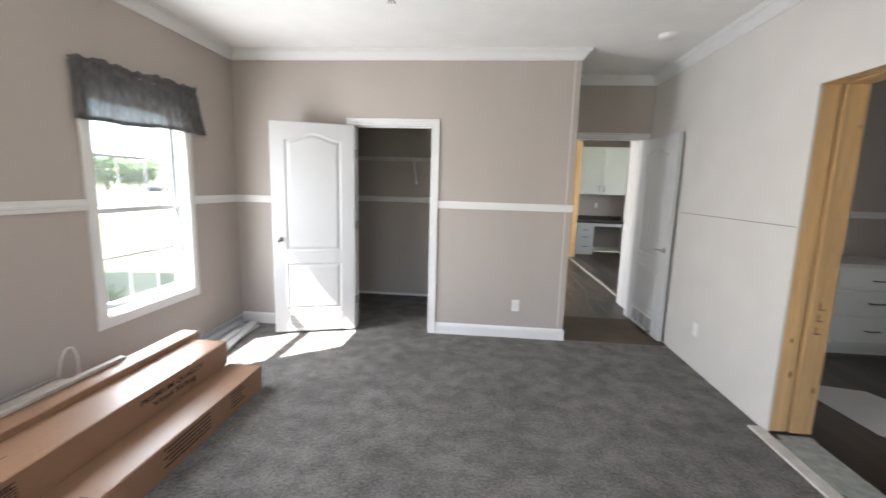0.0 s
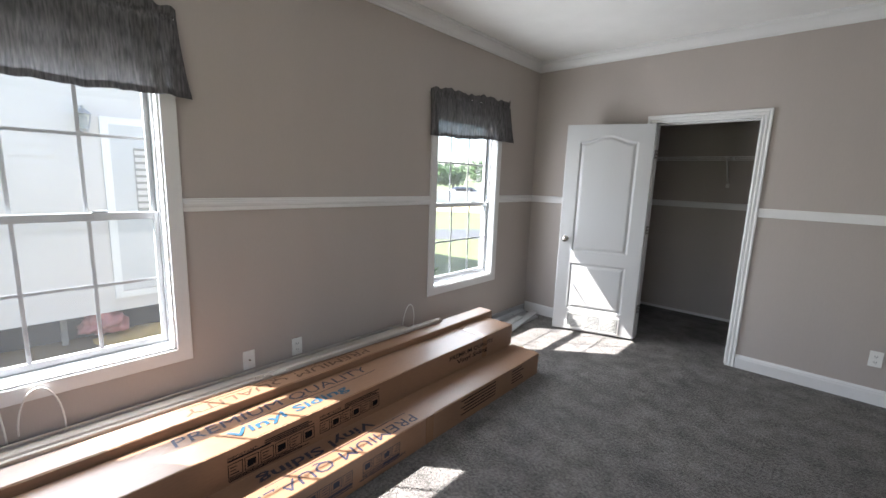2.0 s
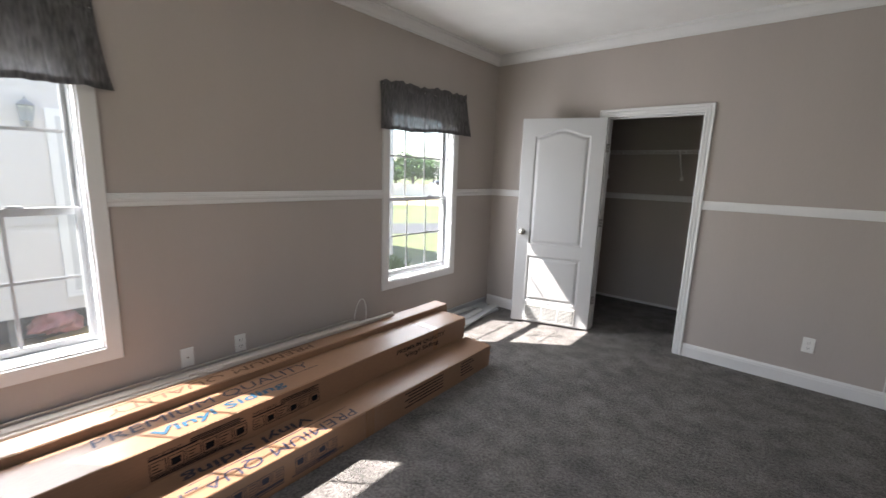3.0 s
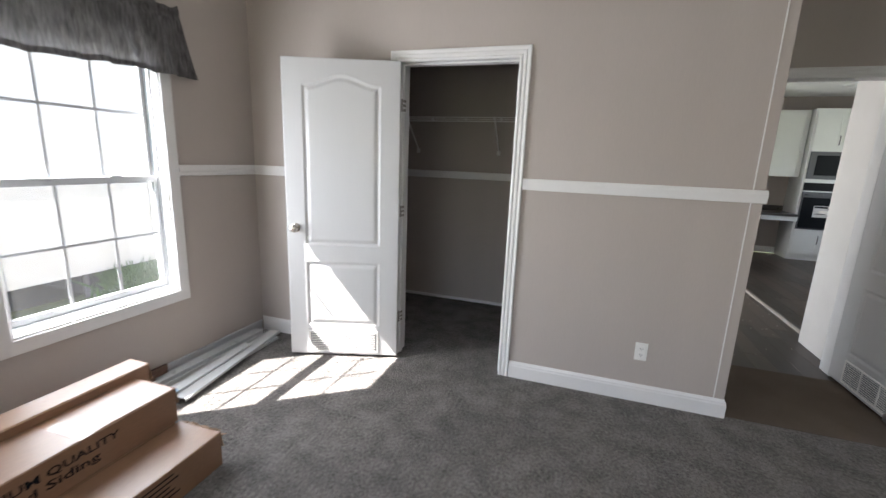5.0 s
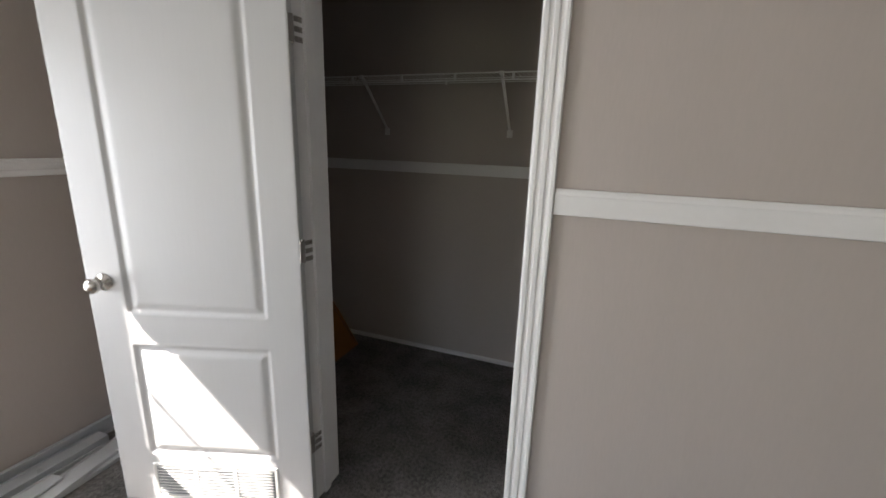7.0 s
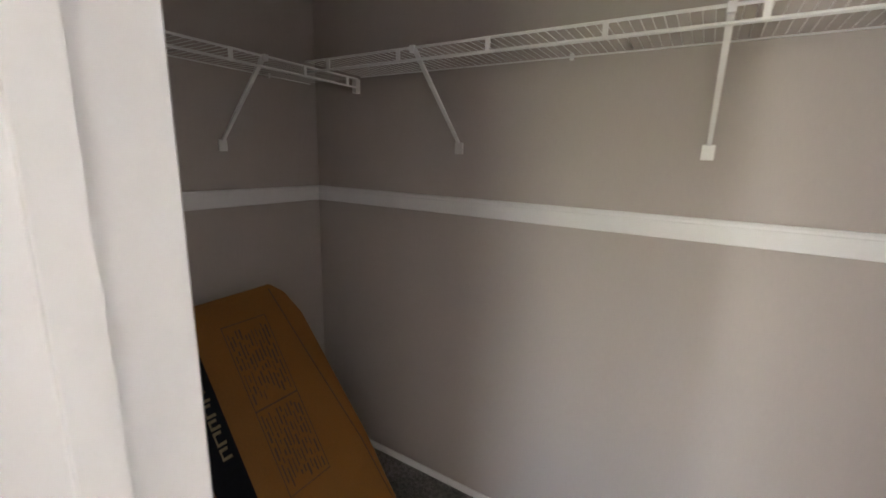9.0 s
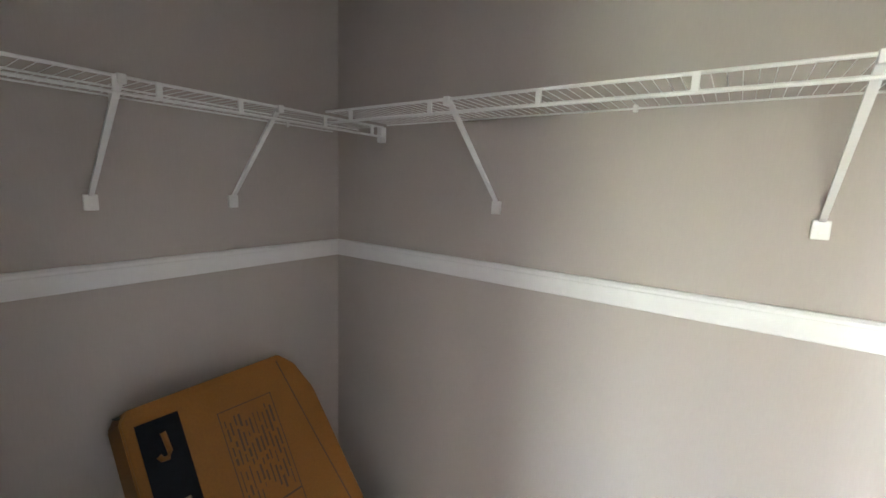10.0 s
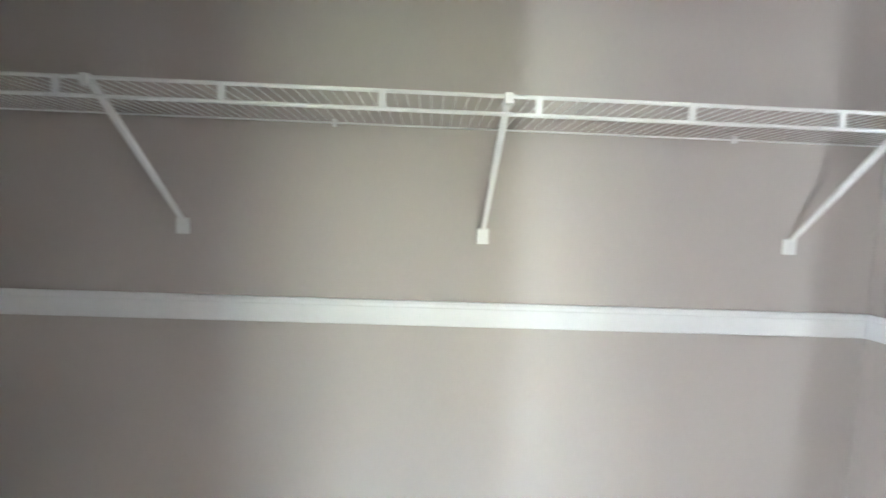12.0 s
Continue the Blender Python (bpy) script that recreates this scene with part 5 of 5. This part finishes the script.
part("oven_front", boxes((OCX0 + 0.03, OCX1 - 0.03, OCY - 0.024, OCY - 0.002, 0.53, 1.15), bevel=0.003), STEEL, ov)
part("oven_glass", boxes((OCX0 + 0.05, OCX1 - 0.05, OCY - 0.030, OCY - 0.0245, 0.55, 1.06), bevel=0.003), OVENG, ov)
part("oven_handle", tube(bmesh.new(), [(OCX0 + 0.08, OCY - 0.024, 1.10), (OCX0 + 0.08, OCY - 0.065, 1.10), (OCX1 - 0.08, OCY - 0.065, 1.10), (OCX1 - 0.08, OCY - 0.024, 1.10)], 0.011), STEEL, ov)
st = part("sticker", boxes((OCX0 + 0.22, OCX0 + 0.42, OCY - 0.0325, OCY - 0.0305, 0.74, 0.93)), PAPER, ov, "white energy sticker")
part("sticker_print", boxes((OCX0 + 0.23, OCX0 + 0.41, OCY - 0.0335, OCY - 0.0327, 0.89, 0.92), (OCX0 + 0.25, OCX0 + 0.39, OCY - 0.0335, OCY - 0.0327, 0.79, 0.80)), INKK, st)

uc = thing("wall_cabinet", "white wall cabinets over the kitchen desk", "cabinet")
part("cabinet_body", boxes((2.56, 3.79, 10.58, 10.945, 1.38, 2.46)), CABW, uc)
for a, b, hx in ((2.57, 3.16, 3.11), (3.17, 3.78, 3.22)):
    shaker(uc, a, b, 10.58, 1.39, 2.45, (hx, 1.52))
dk = thing("desk_top", "dark laminate desk counter along the kitchen wall", "counter")
part("counter_slab", boxes((2.55, 3.795, 10.30, 10.945, 0.735, 0.775), bevel=0.004), COUNTER, dk)
part("counter_apron", boxes((2.55, 3.795, 10.33, 10.345, 0.66, 0.7345)), CABW, dk)
part("backsplash", boxes((2.56, 3.79, 10.92, 10.946, 0.776, 0.87)), COUNTER, dk)
dr = thing("drawer_cabinet", "white drawer unit under the kitchen desk", "cabinet")
part("cabinet_body", boxes((2.64, 3.02, 10.36, 10.94, 0.0, 0.658)), CABW, dr)
for z0, z1 in ((0.50, 0.645), (0.34, 0.485), (0.06, 0.325)):
    shaker(dr, 2.655, 3.005, 10.36, z0, z1, (2.83, (z0 + z1) / 2), drawer=True)
moulding("baseboard_kitchen", BASE, [((3.02, 10.95, 0), (3.80, 10.95, 0), (0, -1, 0))], "white baseboard under the desk", "baseboard")
isl = thing("kitchen_island", "dark-stained kitchen island with a pale top", "island")
part("island_base", boxes((3.91, 4.85, 8.72, 9.25, -0.004, 0.89)), ISLAND, isl)
for x in (3.93, 4.23, 4.53):
    part("island_panel", boxes((x, x + 0.26, 8.708, 8.7198, 0.06, 0.84), bevel=0.003), ISLAND, isl)
# end coloured paler than the base for the light falling on it
part("end_panel", boxes((3.895, 3.9098, 8.72, 9.25, 0.0, 0.89), bevel=0.003), mat("lit_end_brown", (0.20, 0.17, 0.15), 0.5, 0.2, 5, 60, 0.08, stretch=(1, 1, 0.1)), isl)
part("island_top", boxes((3.61, 4.95, 8.48, 9.32, 0.8905, 0.93), bevel=0.006), PALETOP, isl)
for x, y in ((3.9, 9.9), (2.9, 8.0)):
    rl = thing("recessed_light", "round recessed ceiling light with a white rim", "ceiling light", group="kitchen downlights")
    bm = lathe(bmesh.new(), [(0.055, -0.001), (0.085, -0.001), (0.085, -0.006), (0.060, -0.010), (0.055, -0.004)], Matrix.Translation((x, y, H)), 24)
    part("light_rim", bm, PLASTIC, rl)
    part("light_lens", cyl(bmesh.new(), (x, y, H - 0.006), (x, y, H - 0.001), 0.054, 24), PAPER, rl)
rnd = random.Random(11)
bm = bmesh.new()
for _ in range(60):
    x, y, s = rnd.uniform(1.4, 2.35), rnd.uniform(5.6, 7.6), rnd.uniform(0.004, 0.014)
    bmesh.ops.create_cube(bm, size=1, matrix=pose(x, y, -0.004, 0, 0, rnd.uniform(0, 180)) @ Matrix.Diagonal((s, s * 0.6, 0.003, 1)))
tagged(put("floor_debris", bm, PAPER), "pale drywall crumbs scattered on the dark floor", "debris", kind="stuff")

# ---- bathroom glimpse ----
vn = thing("vanity", "white bathroom vanity with three drawers and black pulls", "cabinet")
VX0, VX1, VY = 3.70, 4.52, 4.66
part("cabinet_body", boxes((VX0, VX1, VY, 5.245, 0.07, 0.84)), CABW, vn)
part("toe_kick", boxes((VX0, VX1, VY + 0.04, 5.24, -0.004, 0.07)), CABW, vn)
for z0, z1 in ((0.64, 0.81), (0.40, 0.62), (0.11, 0.38)):
    shaker(vn, VX0 + 0.06, VX1 - 0.06, VY, z0, z1, ((VX0 + VX1) / 2, (z0 + z1) / 2), drawer=True)
part("vanity_top", boxes((VX0 - 0.01, VX1 + 0.01, VY - 0.02, 5.245, 0.8405, 0.875), bevel=0.004), PALETOP, vn)
lv = thing("low_cabinet", "low white cabinet side beside the vanity", "cabinet")
part("cabinet_body", boxes((3.20, 3.685, 4.78, 5.245, -0.004, 0.70)), CABW, lv)
part("cabinet_top", boxes((3.19, 3.685, 4.76, 5.245, 0.7005, 0.735), bevel=0.004), PALETOP, lv)
tagged(put("black_tray", boxes((3.36, 3.66, 4.80, 5.10, 0.7355, 0.83), bevel=0.01), DARK), "black tray on the low bathroom cabinet", "tray")
tagged(put("dark_panel", boxes((3.72, 4.02, 5.225, 5.248, 0.93, 1.12), bevel=0.003), mat("dark_green_glass", (0.02, 0.03, 0.028), 0.2, 0.1, 9, 60, 0.0)), "dark framed panel on the bathroom wall", "panel")
moulding("trim_rail_bath", RAIL, [((XR + 0.25, 5.25, RZC), (5.2, 5.25, RZC), (0, -1, 0))], "white chair rail in the bathroom")
bm = bmesh.new()
q = [(2.96, 3.70), (3.12, 3.93), (3.45, 3.86), (3.60, 3.45), (3.28, 3.02), (3.00, 3.22)]
a = [bm.verts.new((x, y, -0.0055)) for x, y in q]
b = [bm.verts.new((x, y, -0.0025)) for x, y in q]
bm.faces.new(b)
for i in range(6):
    bm.faces.new((a[i], a[(i + 1) % 6], b[(i + 1) % 6], b[i]))
tagged(put("floor_paper", bm, PAPER), "pale sheet of paper lying on the bathroom floor", "paper")

# ---- outside ----
GZ = -0.64
bm = bmesh.new()
bmesh.ops.create_grid(bm, x_segments=8, y_segments=8, size=900, matrix=Matrix.Translation((0, 0, GZ)))
structure("ground", bm, LAWN, "green and yellow mown lawn", "ground")
bm = bmesh.new()
d = Vector((-0.85, 0.53, 0)).normalized()
c = Vector((-10.7, 12.2, GZ + 0.004))
sd_ = Vector((d.y, -d.x, 0))
vs = [bm.verts.new(c + sd_ * s * 60 + d * e) for s, e in ((-1, -1.45), (1, -1.45), (1, 1.45), (-1, 1.45))]
lower = [bm.verts.new(v.co - Vector((0, 0, 0.1))) for v in vs]
bm.faces.new(vs)
for i in range(4):
    bm.faces.new((vs[i], vs[(i + 1) % 4], lower[(i + 1) % 4], lower[i]))
structure("road", bm, ASPHALT, "grey asphalt lane across the lawn", "road")
bm = bmesh.new()
bmesh.ops.create_grid(bm, x_segments=2, y_segments=2, size=1, matrix=Matrix.Translation((-5.6, 0.9, GZ + 0.006)) @ Matrix.Diagonal((0.9, 3.2, 1, 1)))
structure("ground_bare_soil", bm, DIRT, "tan bare soil beside the neighbouring house", "ground")

NX = -5.9
nh = thing("neighbour_house", "pale vinyl-sided manufactured house on an open crawl space", "house")
NY0, NY1, NZ0, NZ1 = -7.5, 6.66, -0.27, 2.75
part("house_core", boxes((NX - 6.0, NX - 0.012, NY0, NY1 - 0.012, NZ0 + 0.02, NZ1)), SIDING, nh)
sw = part("siding_wall", boxes((NX - 0.0118, NX - 0.009, NY0, NY1, NZ0, NZ1)), SIDING, nh)
course = 0.115
k = int((NZ1 - NZ0) / course)
DY0, DY1 = 1.50, 2.42
segs = {}
for i in range(k):
    z = NZ0 + i * course
    spans = [(NY0, DY0 - 0.09), (DY1 + 0.09, NY1)] if z < 2.02 else [(NY0, NY1)]
    for y0, y1 in spans:
        key = (y0, y1)
        if key not in segs:
            b = bmesh.new()
            vs = [b.verts.new(v) for v in ((0, y0, 0), (0.010, y0, 0), (0.001, y0, course + 0.004), (0, y0, course + 0.004), (0, y1, 0), (0.010, y1, 0), (0.001, y1, course + 0.004), (0, y1, course + 0.004))]
            for f in ((0, 1, 5, 4), (1, 2, 6, 5), (2, 3, 7, 6), (0, 4, 7, 3), (0, 3, 2, 1), (4, 5, 6, 7)):
                b.faces.new([vs[q] for q in f])
            me = bpy.data.meshes.new("siding_course")
            bmesh.ops.recalc_face_normals(b, faces=b.faces)
            b.to_mesh(me)
            b.free()
            me.materials.append(SIDING)
            segs[key] = me
        ob = new("siding_course", segs[key])
        ob.parent = sw
        ob.location = (NX - 0.0088, 0, z)
part("corner_trim", boxes((NX - 0.05, NX + 0.016, NY1, NY1 + 0.018, NZ0, NZ1), (NX + 0.0035, NX + 0.018, NY1 - 0.07, NY1, NZ0, NZ1)), GREYW, nh)
nd = part("entry_door", boxes((NX - 0.008, NX + 0.012, DY0, DY1, -0.02, 1.98)), GREYW, nh, "pale grey entry door")
bm = frame_run(bmesh.new(), [(0, 0), (0, 0.024), (0.08, 0.024), (0.08, 0)], lambda a, b, v: (NX - 0.008 + v, a, b), DY0, DY1, -0.03, 1.98)
part("door_frame", bm, TRIM, nd)
# mid grey pane carries the shade of the gaps between blind slats
part("door_window", boxes((NX + 0.0125, NX + 0.018, 1.72, 2.22, 0.95, 1.72)), mat("shaded_blind_gap", (0.30, 0.29, 0.27), 0.6, 0.1, 9, 60, 0.05), nd)
for i in range(9):
    z = 1.0 + i * 0.08
    part("blind_slat", boxes((NX + 0.0185, NX + 0.024, 1.73, 2.21, z, z + 0.05)), SIDING, nd)
# solid near-black block stands in for shade under the open house floor
part("crawl_shade_block", boxes((NX - 5.8, NX - 0.35, NY0 + 0.2, NY1 - 0.3, GZ - 0.02, NZ0)), CRAWL_SHADE, nh, "dark block standing in for the crawl space shade")
bm = bmesh.new()
vs = [bm.verts.new(v) for v in ((NX + 0.35, NY0 - 0.3, NZ1), (NX - 6.35, NY0 - 0.3, NZ1), (NX - 3.0, NY0 - 0.3, NZ1 + 1.1), (NX + 0.35, NY1 + 0.3, NZ1), (NX - 6.35, NY1 + 0.3, NZ1), (NX - 3.0, NY1 + 0.3, NZ1 + 1.1))]
for f in ((0, 2, 5, 3), (2, 1, 4, 5), (0, 1, 2), (3, 5, 4), (0, 3, 4, 1)):
    bm.faces.new([vs[q] for q in f])
part("roof", bm, ROOF, nh)
for y in (-4, -1.6, 0.93, 3.2, 5.69):
    part("pier", boxes((NX - 0.20, NX - 0.16, y - 0.03, y + 0.03, GZ, NZ0)), mat("grey_block", (0.16, 0.16, 0.16), 0.9, 0.2, 8, 60, 0.3), nh)
# lantern metal lightened to grey, with the haze put into its colour
LANT = mat("haze_grey_metal", (0.36, 0.37, 0.39), 0.5, 0.1, 40, 150, 0.02, metal=0.4)
lt = thing("wall_lantern", "grey metal wall lantern with clear panes beside the entry door", "lantern", pose(NX + 0.10, 1.27, 1.98))
part("back_plate", boxes((-0.098, -0.085, -0.05, 0.05, -0.14, 0.06), bevel=0.004), LANT, lt)
part("arm", tube(bmesh.new(), [(-0.09, 0, -0.10), (-0.05, 0, -0.15), (0, 0, -0.11)], 0.007), LANT, lt)
bm = bmesh.new()
lathe(bm, [(0.02, -0.11), (0.045, -0.09), (0.05, -0.085), (0.05, -0.078)], Matrix.Identity(4), 6)
lathe(bm, [(0.085, 0.075), (0.078, 0.085), (0.03, 0.125), (0.012, 0.14), (0.016, 0.155), (0.004, 0.17)], Matrix.Identity(4), 6)
for a in range(6):
    cs, sn = math.cos(a * math.tau / 6), math.sin(a * math.tau / 6)
    tube(bm, [(0.048 * cs, 0.048 * sn, -0.085), (0.078 * cs, 0.078 * sn, 0.08)], 0.005, 6)
part("lantern_cage", bm, LANT, lt)
bm = lathe(bmesh.new(), [(0.042, -0.08), (0.072, 0.076)], Matrix.Identity(4), 6)
g = part("lantern_pane", bm, GLASS, lt)
tp = bmesh.new()
bmesh.ops.create_icosphere(tp, subdivisions=4, radius=0.5)
for v in tp.verts:
    c_ = v.co.copy()
    k_ = 1 + 0.22 * math.sin(7 * c_.y + 3 * c_.z) + 0.16 * math.sin(13 * c_.z - 9 * c_.y + 4 * c_.x) + 0.08 * math.sin(29 * c_.y + 17 * c_.x)
    v.co = Vector((c_.x * 0.40 * k_ + NX - 0.16, c_.y * 0.44 * k_ + 1.30, c_.z * 0.30 * k_ + GZ + 0.22))
    v.co.z = max(v.co.z, GZ + 0.008)
tagged(put("red_tarp", tp, REDC, smooth=True), "faded red tarp bundled under the house", "tarp")
bm = bmesh.new()
OCHRE = mat("ochre_clay", (0.40, 0.27, 0.10), 0.95, 0.3, 4, 60, 0.6, depth=0.02)
ring = [bm.verts.new((NX - 0.05 + 0.34 * math.cos(a * math.tau / 26) * (1 + 0.16 * math.sin(5 * a)), 1.78 + 0.62 * math.sin(a * math.tau / 26) * (1 + 0.14 * math.sin(3.3 * a)), GZ + 0.009)) for a in range(26)]
top = bm.verts.new((NX - 0.08, 1.8, GZ + 0.10))
for a in range(26):
    bm.faces.new((ring[a], ring[(a + 1) % 26], top))
structure("ground_clay_heap", bm, OCHRE, "low ochre clay heap at the edge of the crawl space", "ground")

# far fence, trees
FD = Vector((-0.643, 0.766, 0))
FC = Vector((0.4, 0.5, GZ)) + FD * 38
FS = Vector((FD.y, -FD.x, 0))
bm = bmesh.new()
vs = [bm.verts.new(FC + FD * e + FS * q + Vector((0, 0, 0.005))) for q, e in ((-55, -10.5), (55, -10.5), (55, -0.6), (-55, -0.6))]
bm.faces.new(vs)
structure("ground_far_strip", bm, mat("dry_straw_soil", (0.42, 0.33, 0.19), 0.95, 0.25, 0.8, 30, 0.5, depth=0.02), "dry straw-coloured strip before the far fence", "ground")
fe = thing("fence", "long pale board fence beyond the lane", "fence")
for i in range(-30, 31):
    p = FC + FS * (i * 1.5)
    b = bmesh.new()
    bmesh.ops.create_cube(b, size=1, matrix=Matrix.Translation(p + Vector((0, 0, 0.55))) @ Matrix.Rotation(math.atan2(FS.y, FS.x), 4, "Z") @ Matrix.Diagonal((1.44, 0.05, 1.1, 1)))
    part("fence_panel", b, FENCEM, fe)
    part("fence_post", cyl(bmesh.new(), p + FS * 0.75, p + FS * 0.75 + Vector((0, 0, 1.25)), 0.05, 8), FENCEM, fe)


def tree(place, height, spread, seed):
    rnd = random.Random(seed)
    t = thing("tree", "leafy green roadside tree in full summer leaf", "tree", Matrix.Translation(place), group="far trees")
    bm = bmesh.new()
    tube(bm, [(0, 0, -0.1), (0.05, 0, height * 0.2), (rnd.uniform(-0.2, 0.2), 0.1, height * 0.45), (rnd.uniform(-0.3, 0.3), 0, height * 0.75)], 0.16, 8)
    limbs = []
    for i in range(7):
        a, z = rnd.uniform(0, 6.28), height * rnd.uniform(0.3, 0.65)
        tip = Vector((math.cos(a) * spread * 0.7, math.sin(a) * spread * 0.7, z + height * rnd.uniform(0.1, 0.25)))
        limbs.append(tip)
        tube(bm, [(0.03, 0.03, z), tuple((Vector((0, 0, z)) + tip) / 2 + Vector((0, 0, 0.2))), tuple(tip)], 0.06, 6)
    part("trunk", bm, BARK, t)
    verts, faces = [], []
    clumps = limbs + [Vector((rnd.gauss(0, spread * 0.4), rnd.gauss(0, spread * 0.4), height * rnd.uniform(0.45, 0.98))) for _ in range(16)]
    for c_ in clumps:
        r = spread * rnd.uniform(0.25, 0.42)
        for _ in range(150):
            v = Vector((rnd.gauss(0, 1), rnd.gauss(0, 1), rnd.gauss(0, 0.8)))
            v = v.normalized() * r * rnd.random() ** 0.4 + c_
            s = rnd.uniform(0.10, 0.22)
            a, b = Vector((rnd.gauss(0, 1), rnd.gauss(0, 1), rnd.gauss(0, 1))).normalized(), Vector((rnd.gauss(0, 1), rnd.gauss(0, 1), rnd.gauss(0, 1))).normalized()
            n = len(verts)
            verts += [v - a * s, v + b * s * 0.6, v + a * s, v - b * s * 0.6]
            faces.append((n, n + 1, n + 2, n + 3))
    me = bpy.data.meshes.new("crown")
    me.from_pydata(verts, [], faces)
    me.materials.append(LEAF)
    o = new("crown", me)
    o.parent = t
    return t


rnd = random.Random(21)
base_trees = [tree(FC + FD * 6 + FS * -3, 3.6, 2.0, 1), tree(FC + FD * 8 + FS * 3, 4.1, 2.3, 2), tree(FC + FD * 7 + FS * 9, 3.3, 1.9, 3)]
for i in range(-9, 10):
    src = base_trees[i % 3]
    copy_thing(src, Matrix.Translation(FC + FD * (12 + rnd.uniform(-3, 6)) + FS * (i * 4.5 + rnd.uniform(-1.5, 1.5))) @ Matrix.Rotation(rnd.uniform(0, 6.28), 4, "Z"))


def shrub(place, seed):
    rnd = random.Random(seed)
    verts, faces = [], []
    for _ in range(260):
        a, tilt, ln = rnd.uniform(0, 6.28), rnd.uniform(0.1, 0.9), rnd.uniform(0.25, 0.6)
        d_ = Vector((math.cos(a) * math.sin(tilt), math.sin(a) * math.sin(tilt), math.cos(tilt)))
        p = Vector((rnd.gauss(0, 0.12), rnd.gauss(0, 0.12), 0))
        s_ = d_.cross(Vector((0, 0, 1))).normalized() * 0.014
        n = len(verts)
        verts += [p - s_, p + s_, p + d_ * ln * 0.6 + s_ * 0.8, p + d_ * ln + Vector((0, 0, -0.06)), p + d_ * ln * 0.6 - s_ * 0.8]
        faces.append((n, n + 1, n + 2, n + 3, n + 4))
    me = bpy.data.meshes.new("grass_clump")
    me.from_pydata(verts, [], faces)
    me.materials.append(LEAF)
    o = new("grass_clump", me)
    o.location = place
    return tagged(o, "tall green grass clump beside the crawl space", "grass clump", "grass clumps")


for i, (x, y) in enumerate(((-5.75, 6.0), (-5.6, 6.35), (-5.85, 6.2))):
    shrub((x, y, GZ), i)


def car(m):
    c = thing("parked_car", "dark parked car far beyond the lane", "car", m)
    bm = bmesh.new()
    side = [(-2.1, 0.35), (2.1, 0.35), (2.15, 0.75), (1.2, 0.92), (0.5, 1.42), (-1.2, 1.45), (-1.9, 0.98), (-2.15, 0.85)]
    a = [bm.verts.new((x, -0.85, z)) for x, z in side]
    b = [bm.verts.new((x, 0.85, z)) for x, z in side]
    bm.faces.new(a)
    bm.faces.new(b[::-1])
    for i in range(len(side)):
        j = (i + 1) % len(side)
        bm.faces.new((a[i], a[j], b[j], b[i]))
    bmesh.ops.bevel(bm, geom=list(bm.edges), offset=0.08, segments=3, affect="EDGES")
    part("body", bm, CARP, c, smooth=True)
    part("side_window", boxes((-1.1, 0.5, -0.858, -0.845, 0.98, 1.32), bevel=0.005), OVENG, c)
    for x in (-1.3, 1.35):
        for y in (-0.86, 0.72):
            w_ = part("wheel", cyl(bmesh.new(), (x, y, 0.33), (x, y + 0.16, 0.33), 0.33, 20), TYRE, c)
            part("rim", cyl(bmesh.new(), (x, y - 0.006, 0.33), (x, y + 0.02, 0.33), 0.19, 14), CHROME, w_)


car(Matrix.Translation(FC + FD * 2.5 + FS * 0.6) @ Matrix.Rotation(math.atan2(FS.y, FS.x), 4, "Z"))

# vinyl planks of the hall and kitchen floor, laid along y with staggered ends
def single_plank_material():
    m = mat("dark_vinyl_plank_piece", (0.050, 0.037, 0.029), 0.36, 0.40, 3.0, 40, 0.08, stretch=(6, 0.5, 1), depth=0.001)
    n, l, b = nodes_of(m)
    info = n.new("ShaderNodeObjectInfo")
    span = n.new("ShaderNodeMapRange")
    span.inputs[3].default_value, span.inputs[4].default_value = 0.55, 1.65
    l.new(info.outputs["Random"], span.inputs[0])
    tone = n.new("ShaderNodeVectorMath")
    tone.operation = "SCALE"
    l.new(b.inputs["Base Color"].links[0].from_socket, tone.inputs[0])
    l.new(span.outputs[0], tone.inputs["Scale"])
    l.new(tone.outputs[0], b.inputs["Base Color"])
    return m


PIECE = single_plank_material()
PW, PL = 0.150, 1.22
planks = {}
rnd = random.Random(31)
for i in range(21):
    x = XH + 0.002 + i * PW
    y = YC + 0.016
    length = round(rnd.choice((0.36, 0.61, 0.85, 1.10, PL)), 3)
    while y < 10.93:
        length = round(min(length, 10.94 - y), 3)
        if length > 0.05:
            if length not in planks:
                bm = boxes((0, PW - 0.0022, 0, length - 0.0022, -0.004, 0.0), bevel=0.0007)
                bmesh.ops.recalc_face_normals(bm, faces=bm.faces)
                me = bpy.data.meshes.new("plank")
                bm.to_mesh(me)
                bm.free()
                me.materials.append(PIECE)
                planks[length] = me
            ob = new("plank", planks[length])
            ob.parent = floor_kitchen
            ob.location = (x, y, -0.0042)
        y += length
        length = PL
